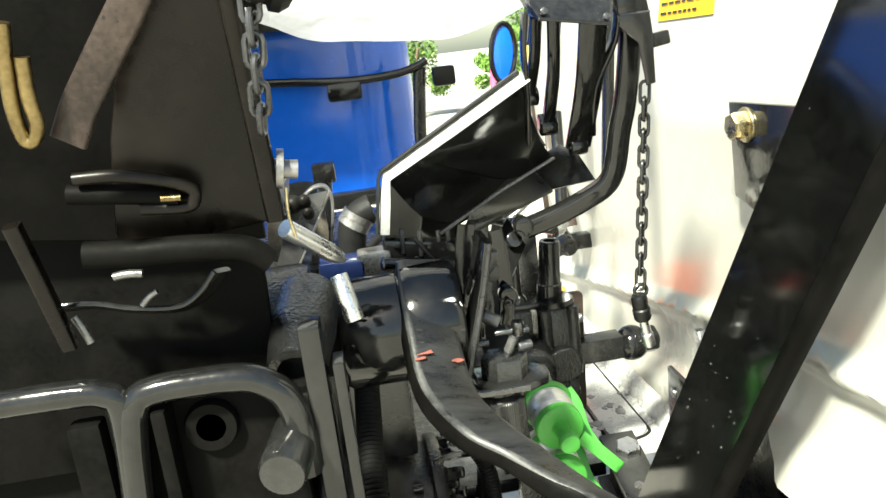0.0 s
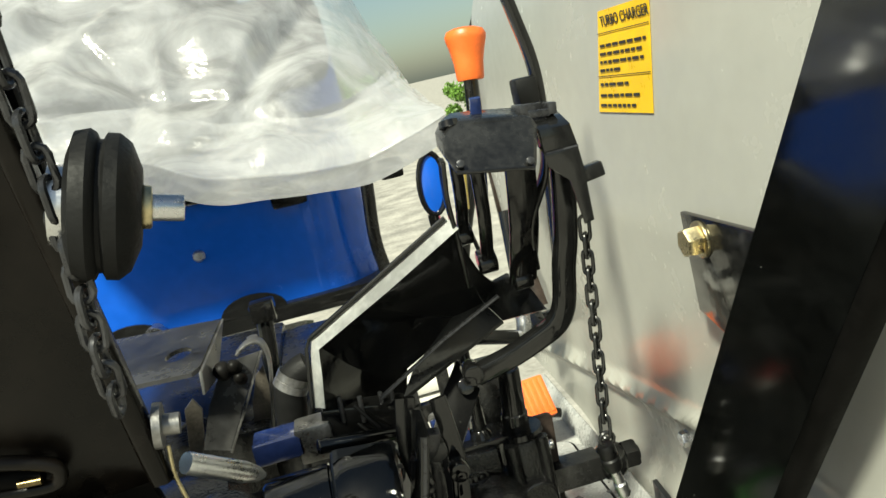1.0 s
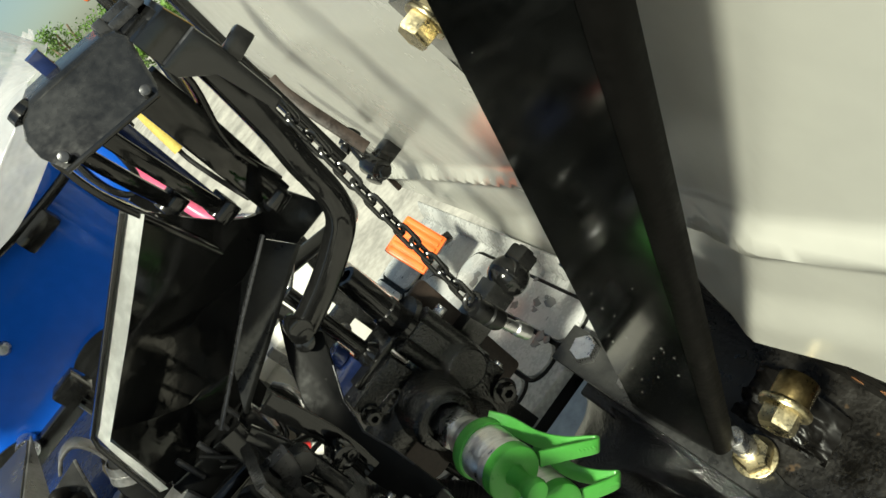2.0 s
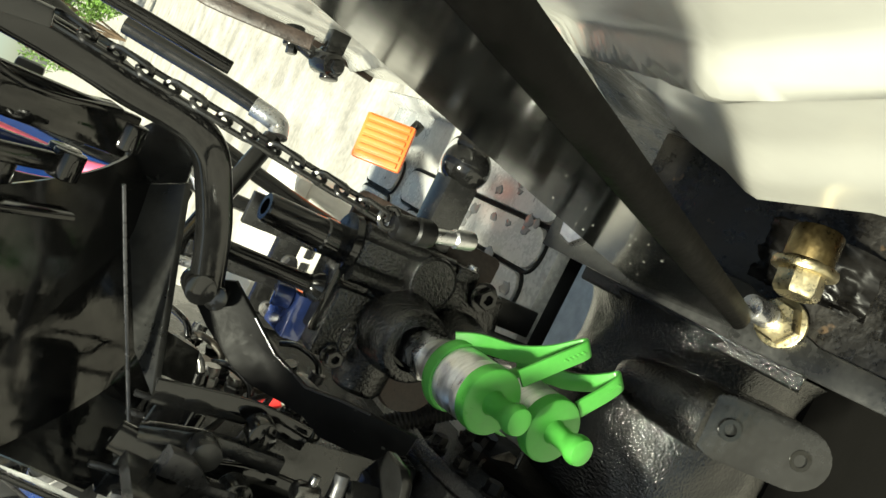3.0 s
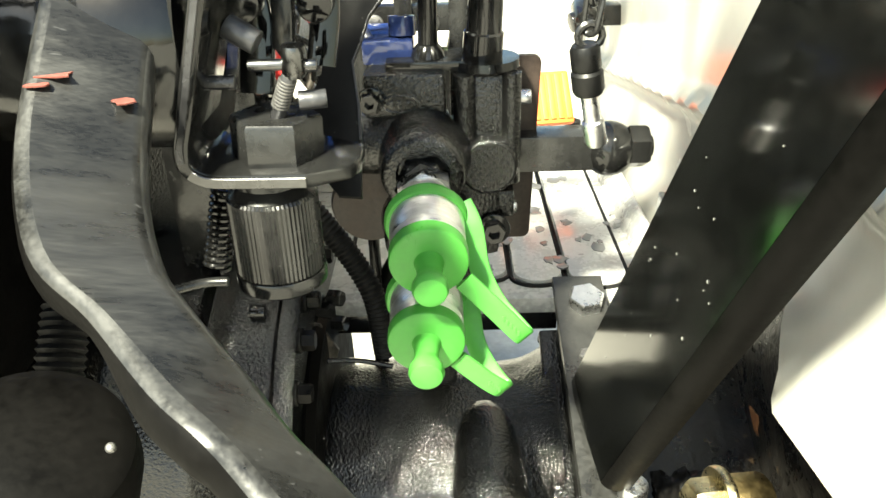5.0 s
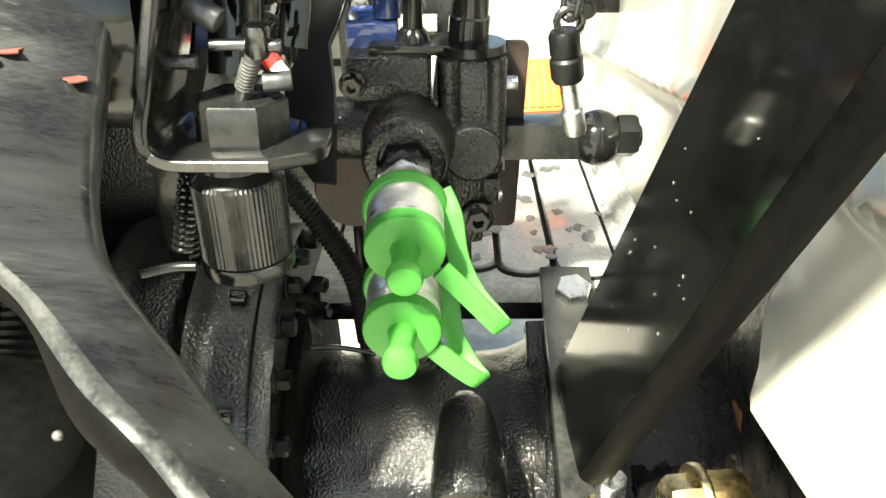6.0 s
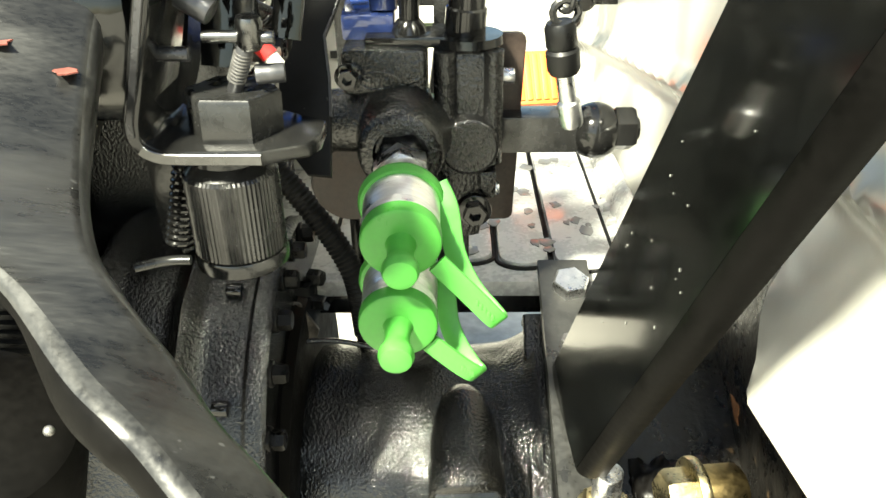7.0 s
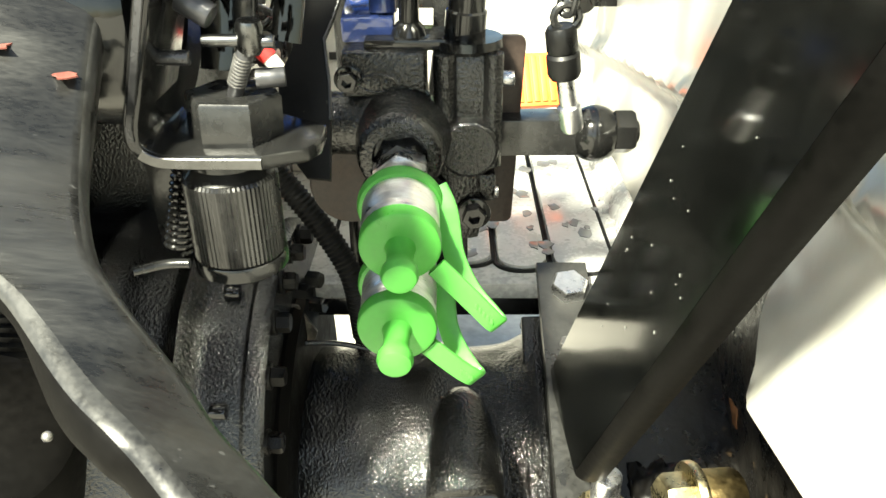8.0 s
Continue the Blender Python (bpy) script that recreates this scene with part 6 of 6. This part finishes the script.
def transmission_tunnel():
    ob = thing("transmission_case", (-0.3, 0.9, 0.6), "black cast transmission case under the seat", "transmission")
    bm = B()
    block(bm, (-0.66, 0.64, 0.72), (-0.186, 1.075, 1.21), 0.02)
    block(bm, (-0.66, 0.70, 0.0), (-0.56, 0.90, 0.74), 0.02)
    part("case", bm, CAST, ob)
    bm = B()
    block(bm, (-0.486, 0.555, 1.2), (-0.226, 0.955, 1.245), 0.008)
    block(bm, (-0.236, 0.57, 0.99), (-0.154, 0.935, 1.236), 0.008)
    part("top_cover", bm, SATIN, ob)
    for x, y in ((-0.27, 0.64), (-0.33, 0.62), (-0.40, 0.63), (-0.27, 0.75), (-0.27, 0.9)):
        bolt_head(ob, (x, y, 1.235), (0, 0, 1), 0.016, 0.010, IRON, 0.011, x * 9)
    # upright filler tube with square cap
    bm = B()
    rod(bm, (-0.2345, 0.690, 1.20), (-0.2190, 0.690, 1.325), 0.0098, seg=18)
    tube = part("filler_tube", bm, PAINT, ob)
    bm = B()
    block(bm, (-0.2325, 0.676, 1.318), (-0.2045, 0.704, 1.342), 0.003)
    part("cap", bm, PAINT, tube)
    # grey cover plate with a hole, its turned-down edge and the plates beside it
    bm = B()
    holed_plate(bm, [(-0.4076, 0.6768, 1.3450), (-0.2583, 0.6394, 1.3450), (-0.2603, 0.4717, 1.3430), (-0.3632, 0.4896, 1.3430)], (-0.2883, 0.5420, 1.3440), 0.0125, 0.020, 0.004)
    part("cover_plate", bm, PLATED, ob, "dull grey steel cover plate with a hole")
    bm = B()
    plate(bm, [(-0.2584, 0.6426, 1.3435), (-0.2600, 0.4743, 1.3415), (-0.2617, 0.4700, 1.3215), (-0.2591, 0.5300, 1.3155)], (0.003, 0.001, 0), 0.0008)
    part("turned_edge", bm, IRON, ob, "bare steel turned-down edge")
    bm = B()
    plate(bm, [(-0.2551, 0.5200, 1.3180), (-0.2390, 0.5200, 1.3306), (-0.2103, 0.5200, 1.3333), (-0.2397, 0.5200, 1.2847), (-0.2617, 0.5200, 1.2430), (-0.2875, 0.5200, 1.2519), (-0.2711, 0.5200, 1.2923)], (0.0, 0.004, -0.001), 0.001)
    part("side_plate", bm, PLATED, ob, "grey steel side plate")
    # highlight of the side plate's edge, added as a lighter strip
    bm = B()
    sweep(bm, [Vector(p) for p in [(-0.2090, 0.5170, 1.3334), (-0.2337, 0.5170, 1.2904), (-0.2624, 0.5170, 1.2433)]], bar_of(0.0022, 0.003, 0.0006, 2), up=(0, 1, 0))
    part("bright_edge", bm, IRON, ob, "bright strip as edge highlight")
    bm = B()
    plate(bm, [(-0.2624, 0.4000, 1.3364), (-0.2543, 0.4000, 1.3434), (-0.2494, 0.4000, 1.3332), (-0.2542, 0.4000, 1.3093), (-0.2609, 0.4000, 1.2932), (-0.2691, 0.4000, 1.2978)], (0.0, 0.004, 0), 0.001)
    part("stained_bracket", bm, SOILED, ob, "rust-stained steel bracket")
    for c, r in (((-0.2476, 0.5100, 1.3266), 0.0085), ((-0.2365, 0.5100, 1.3275), 0.0065), ((-0.2343, 0.5120, 1.3147), 0.0060)):
        bm = B()
        lathe(bm, (c[0], c[1] + 0.008, c[2] - 0.004), (c[0], c[1] - 0.003, c[2] + 0.003), [(0, 0), (r, 0), (r, 0.6), (r * 0.85, 0.85), (r * 0.5, 1.05), (0, 1.12)], 18)
        part("bolt", bm, MATTE, ob)
    # hooped strap standing in front of the filler tube
    bm = B()
    sweep(bm, smooth_path([(-0.2385, 0.5600, 1.3251), (-0.2276, 0.5600, 1.3323), (-0.2150, 0.5600, 1.3319), (-0.2099, 0.5600, 1.3184), (-0.2124, 0.5600, 1.2942), (-0.2233, 0.5600, 1.2431)], 4), bar_of(0.003, 0.018, 0.001, 2), up=(0, 1, 0))
    part("strap", bm, IRON, ob, "grey steel hooped strap")
    bm = B()
    plate(bm, [(-0.2296, 0.5750, 1.2931), (-0.2198, 0.5750, 1.3022), (-0.2193, 0.5750, 1.2779), (-0.2261, 0.5750, 1.2395), (-0.2447, 0.5750, 1.2428), (-0.2410, 0.5750, 1.2639)], (0, 0.003, 0), 0.001)
    part("stained_plate", bm, SOILED, ob, "rust-stained plate behind the strap")
    # black rubber elbow with its clamp
    bm = B()
    pipe(bm, [(-0.1693, 0.5000, 1.3116), (-0.1812, 0.5000, 1.3074), (-0.1906, 0.5000, 1.2969), (-0.1952, 0.5000, 1.2758), (-0.2006, 0.5000, 1.2415)], 0.0150, 18)
    elbow = part("elbow", bm, RUBBER, ob, "black rubber hose elbow")
    bm = B()
    lathe(bm, (-0.1827, 0.5000, 1.3078), (-0.1913, 0.5000, 1.2959), [(0.0155, 0), (0.0168, 0), (0.0168, 0.45), (0.0160, 0.5), (0.0168, 0.55), (0.0168, 1), (0.0155, 1)], 28)
    part("clamp", bm, IRON, elbow)
    bm = B()
    block(bm, (-0.2281, 0.4300, 1.2577), ((-0.1827, 0.4300, 1.2777)[0], 0.465, (-0.1827, 0.4300, 1.2777)[2]), 0.003)
    part("relay_block", bm, NAVY, ob, "dark blue box")
    bm = B()
    block(bm, (-0.1911, 0.4300, 1.2483), ((-0.1589, 0.4400, 1.3228)[0], 0.46, (-0.1677, 0.4400, 1.2818)[2]), 0.004)
    part("grey_lug", bm, IRON, ob, "dull grey cast lug")


def pipe_unions():
    """Small unions, clips and pipes crowded on the side of the transmission cover."""
    rng = random.Random(17)
    spots = [(0.585 + 0.024 * (k % 6) + rng.uniform(-0.006, 0.006), 1.095 + 0.036 * (k // 6) + rng.uniform(-0.010, 0.010)) for k in range(24)]
    for k, (y, z) in enumerate(spots):
        m = (PAINT, IRON, SOILED, DULL, PAINT, GUNMETAL)[k % 6]
        ob = thing("pipe_union", (-0.154, y, z), ("black painted", "bare grey steel", "rust-stained steel", "dull dark steel", "black painted", "worn dark steel")[k % 6] + " pipe union on the transmission cover", "pipe union", "pipe unions")
        bm = B()
        out = rng.uniform(0.014, 0.034)
        tip = Vector((-0.154 + out, y + rng.uniform(-0.008, 0.004), z + rng.uniform(-0.004, 0.010)))
        lathe(bm, (-0.1545, y, z), tip, [(0, 0), (0.0085, 0), (0.0085, 0.22), (0.006, 0.26), (0.0058, 0.7), (0.0075, 0.74), (0.0072, 1.0), (0, 1.0)], 16)
        part("stem", bm, m, ob)
        bm = B()
        hexagon(bm, Vector((-0.154, y, z)).lerp(tip, 0.42), Vector((-0.154, y, z)).lerp(tip, 0.66), rng.uniform(0.013, 0.018), rng.uniform(0, 1))
        part("nut", bm, m, ob)
        if k % 3 == 0:
            bm = B()
            pipe(bm, [tip, tip + Vector((0.010, 0.004, 0.006)), tip + Vector((0.014, 0.020, 0.022)), tip + Vector((0.004, 0.045, 0.030))], 0.0032, 10, 4)
            part("pipe", bm, (IRON, PAINT, SOILED)[k // 3 % 3], ob)


brake_pedal()
pipe_unions()
linkage_rods()
pivot_assembly()
tool_box()
transmission_tunnel()


def cable_ties():
    """Red-tipped, pink and yellow wire ends behind the quadrant."""
    for name, pts, r, m, label in (
            ("wire_sleeve", [(-0.004, 0.600, 1.458), (-0.007, 0.60, 1.436), (-0.0095, 0.60, 1.40), (-0.008, 0.58, 1.360), (-0.002, 0.56, 1.338)], 0.0060, PINK, "pink striped plastic wire sleeve"),
            ("wire_sleeve", [(0.031, 0.600, 1.452), (0.027, 0.60, 1.428), (0.0235, 0.598, 1.402)], 0.0052, YELLOWISH, "yellow plastic wire sleeve behind quadrant"),
            ("thin_wire", [(0.0240, 0.598, 1.406), (0.022, 0.595, 1.390), (0.024, 0.57, 1.360), (0.026, 0.545, 1.345)], 0.0022, RUBBER, "thin black wire below the yellow sleeve"),
            ("wire_end", [(-0.142, 0.578, 1.168), (-0.134, 0.574, 1.158), (-0.126, 0.572, 1.149)], 0.0068, RED, "red plastic wire end with pale tip"),
            ("wire_connector", [(-0.126, 0.572, 1.149), (-0.119, 0.570, 1.140)], 0.0060, PALE, "pale plastic wire connector end"),
            ("thin_wire", [(-0.150, 0.45, 1.285), (-0.128, 0.43, 1.262), (-0.112, 0.44, 1.240), (-0.12, 0.52, 1.20), (-0.142, 0.578, 1.168)], 0.0018, RUBBER, "thin black wire below the quadrant"),
            ("thin_wire", [(-0.135, 0.43, 1.290), (-0.110, 0.42, 1.255), (-0.085, 0.44, 1.225), (-0.10, 0.52, 1.165)], 0.0018, RUBBER, "thin black wire below the quadrant"),
            ("thin_wire", [(-0.165, 0.44, 1.270), (-0.140, 0.42, 1.240), (-0.115, 0.43, 1.225), (-0.09, 0.47, 1.20)], 0.0022, DULL, "thin grey steel wire below the quadrant")):
        bm = B()
        pipe(bm, pts, r, 14, 4)
        single(name, bm, m, label, "wiring")


def hoses():
    for name, pts, r in (
            ("corrugated_hose", [(-0.140, 0.585, 1.06), (-0.108, 0.575, 1.020), (-0.086, 0.57, 0.985), (-0.074, 0.565, 0.955), (-0.07, 0.57, 0.90)], 0.0105),
            ("corrugated_hose", [(-0.20, 0.42, 1.16), (-0.205, 0.34, 1.11), (-0.208, 0.30, 1.065), (-0.222, 0.28, 1.02), (-0.25, 0.27, 0.95)], 0.0125)):
        bm = B()
        ribbed(bm, pts, r, 0.14, 0.0042, 14)
        single(name, bm, RUBBER, "black corrugated cable hose", "hose")
    bm = B()
    pipe(bm, [(-0.055, 0.60, 1.10), (-0.05, 0.61, 1.0), (-0.075, 0.62, 0.93), (-0.08, 0.62, 0.80)], 0.007, 12)
    single("brake_hose", bm, RUBBER, "black rubber hose behind the valve", "hose")
    ob = thing("lift_ram", (-0.15, 0.19, 1.02), "dusty black lift cylinder end with grease nipple", "cylinder")
    bm = B()
    lathe(bm, (-0.208, 0.238, 0.99), (-0.158, 0.205, 1.125), [(0, 0), (0.036, 0), (0.038, 0.1), (0.038, 0.86), (0.034, 0.96), (0.026, 1.0), (0, 1.0)], 44)
    part("body", bm, SHADE_BLACK, ob)
    bm = B()
    ball(bm, (-0.131, 0.203, 1.121), 0.0020, 12)
    part("grease_nipple", bm, IRON, ob)


def blue_panel():
    ob = thing("rear_panel", (-0.38, 1.1, 1.207), "glossy blue painted sheet metal panel under the seat", "panel")
    bm = B()

    def f(u, v):
        s = 1.20 * u
        z = 1.232 + 0.43 * v + 0.004 * math.sin(u * 9)
        if s < 0.66:
            x, y = -0.84 + s, 1.118 + 0.03 * math.exp(-((s - 0.64) / 0.03) ** 2) * 0.0
        elif s < 0.92:
            a = (s - 0.66) / 0.165
            x, y = -0.18 + 0.11 * math.sin(min(a, 1.571)), 1.118 + 0.11 * (1 - math.cos(min(a, 1.571)))
        else:
            x, y = -0.07, 1.228 + (s - 0.92)
        y += 0.004 * math.exp(-((s - 0.675) / 0.006) ** 2)
        return x + 0.02, y - 0.03, z + 0.007
    sheet(bm, f, 120, 16, 0.002)
    part("skin", bm, BLUE, ob, sharp=60)
    for c, n in (((-0.342, 1.086, 1.351), (0, -1, 0)), ((-0.046, 1.33, 1.282), (1, 0, 0)), ((-0.58, 1.086, 1.267), (0, -1, 0))):
        bm = B()
        lathe(bm, c, Vector(c) + Vector(n) * 0.006, [(0, 0), (0.0105, 0), (0.0100, 0.3), (0.007, 0.9), (0, 1)], 20)
        part("screw", bm, STEEL, ob)
    bm = B()
    block(bm, (-0.84, 1.07, 1.212), (-0.05, 1.27, 1.241), 0.006)
    part("lower_frame", bm, PAINT, ob)
    for x in (-0.60, -0.52, -0.44):
        bm = B()
        lathe(bm, (x, 1.06, 1.245), (x, 1.085, 1.247), [(0, 0), (0.016, 0), (0.016, 0.9), (0.012, 1)], 18)
        part("stud", bm, STEEL, ob)
    # arched black brackets at the panel's foot
    for x in (-0.28, -0.48):
        bm = B()
        ring = [(x + 0.055 * math.cos(radians(a)), 1.076, 1.239 + 0.032 * math.sin(radians(a))) for a in range(0, 181, 15)]
        plate(bm, ring, (0, -0.006, 0), 0.001)
        part("arch", bm, PAINT, ob)


def latch_handle():
    ob = thing("latch_handle", (-0.184, 0.98, 1.424), "black latch handle bar in front of the blue panel", "handle")
    bm = B()
    sweep(bm, smooth_path([(-0.404, 1.06, 1.447), (-0.284, 1.06, 1.44), (-0.174, 1.06, 1.429), (-0.094, 1.06, 1.43), (-0.056, 1.06, 1.437), (-0.034, 1.06, 1.446)], 5), bar_of(0.012, 0.014, 0.004, 2))
    part("bar", bm, PAINT, ob)
    bm = B()
    block(bm, (-0.206, 1.05, 1.397), (-0.148, 1.072, 1.428), 0.007)
    part("lug", bm, PAINT, ob)
    bm = B()
    block(bm, (-0.026, 1.05, 1.401), (0.012, 1.075, 1.434), 0.006)
    part("grip", bm, PLASTIC, ob)
    bm = B()
    pipe(bm, [(-0.046, 1.07, 1.436), (-0.052, 1.07, 1.384), (-0.059, 1.07, 1.304), (-0.052, 1.08, 1.204), (-0.054, 1.09, 0.924)], 0.011, 12)
    part("stay", bm, SATIN, ob)


def wrapped_seat():
    ob = thing("driver_seat", (-0.35, 1.1, 1.40), "grey driver seat wrapped in clear crumpled polythene", "seat")
    bm = B()
    block(bm, (-0.60, 0.84, 1.575), (-0.065, 1.40, 1.69), 0.03)
    part("cushion", bm, CUSHION, ob)
    bm = B()
    block(bm, (-0.58, 0.88, 1.69), (-0.16, 0.99, 2.05), 0.04)
    part("backrest", bm, CUSHION, ob)
    bm = B()
    block(bm, (-0.50, 0.95, 1.515), (-0.15, 1.3, 1.577), 0.01)
    block(bm, (-0.38, 1.16, 1.19), (-0.26, 1.28, 1.52), 0.01)
    part("pan", bm, PAINT, ob)

    def crumple(p, k):
        q = Vector((p[0], p[1], p[2]))
        fold = lambda v: (1.0 - min(1.0, 2.2 * abs(v))) ** 2
        a = fold(noise.noise(Vector((q.x * 3.0 + q.y * 1.5, q.y * 5.0, 1.7)))) * 0.020
        b = fold(noise.noise(Vector((q.x * 7.0 - q.y * 4.0, q.y * 5.0 + q.x * 3.0, 4.1)))) * 0.009
        c = 0.045 * noise.noise(Vector((q.x * 3.5, q.y * 3.5, 9.2)))
        d = noise.voronoi(Vector((q.x * 6.0 + q.y * 2.0, q.y * 8.0 - q.x, 0.5)))[0]
        return k * (0.6 * a + b + 0.7 * c + 0.075 * (d[1] - d[0]))

    def hem(x):
        t = x + 0.115
        return 1.444 + (1.15 * t * t if t > 0 else 1.55 * t * t) * (1 if abs(t) < 0.16 else 0.16 / abs(t)) + 0.004 * math.sin(x * 31) + 0.004 * noise.noise(Vector((x * 15, 0, 2)))
    pull = Vector((-0.102, -0.227, 1.549))

    def slack(p, w):
        # the loose hem hangs well behind the seat; the film runs back up to the cushion
        q = pull + (Vector(p) - pull) * (1.0 - 0.232 * (1.0 - w))
        return q.x, q.y, q.z
    bm = B()

    def drape(u, v):
        # turned-in band along the lower edge, then up over the back of the seat
        x = -0.62 + 0.65 * u
        low = hem(x)
        band = 0.030 + 0.012 * noise.noise(Vector((x * 5, 3, 1)))
        if v < 0.12:
            k = v / 0.12
            return slack((x, 0.668 - 0.028 * k, low + band * k), 0.0)
        w = (v - 0.12) / 0.88
        top = max(1.98 - 0.46 * max(0.0, (x + 0.22) / 0.25) ** 1.4, low + band + 0.03)
        z = low + band + (top - low - band) * w ** 1.2
        k = crumple((x, z, 0.3), 1.0) * min(1.0, w * 8)
        return slack((x, 0.640 + 0.20 * w - k, z + 0.2 * k), w)
    sheet(bm, drape, 150, 130)
    part("polythene_wrap", bm, FILM, ob, "clear crumpled polythene wrapping", sharp=80).visible_shadow = False
    bm = B()

    def apron(u, v):
        x = -0.62 + 0.65 * u
        k = crumple((x, v * 0.8, 5.0), 0.4) * min(1, v * 5)
        return slack((x, 0.669 + 0.42 * v, hem(x) + 0.09 * math.sin(v * 1.5) + k), v)
    sheet(bm, apron, 60, 30)
    part("polythene_wrap", bm, FILM, ob, "clear crumpled polythene wrapping", sharp=80).visible_shadow = False


cable_ties()
hoses()
blue_panel()
latch_handle()
wrapped_seat()
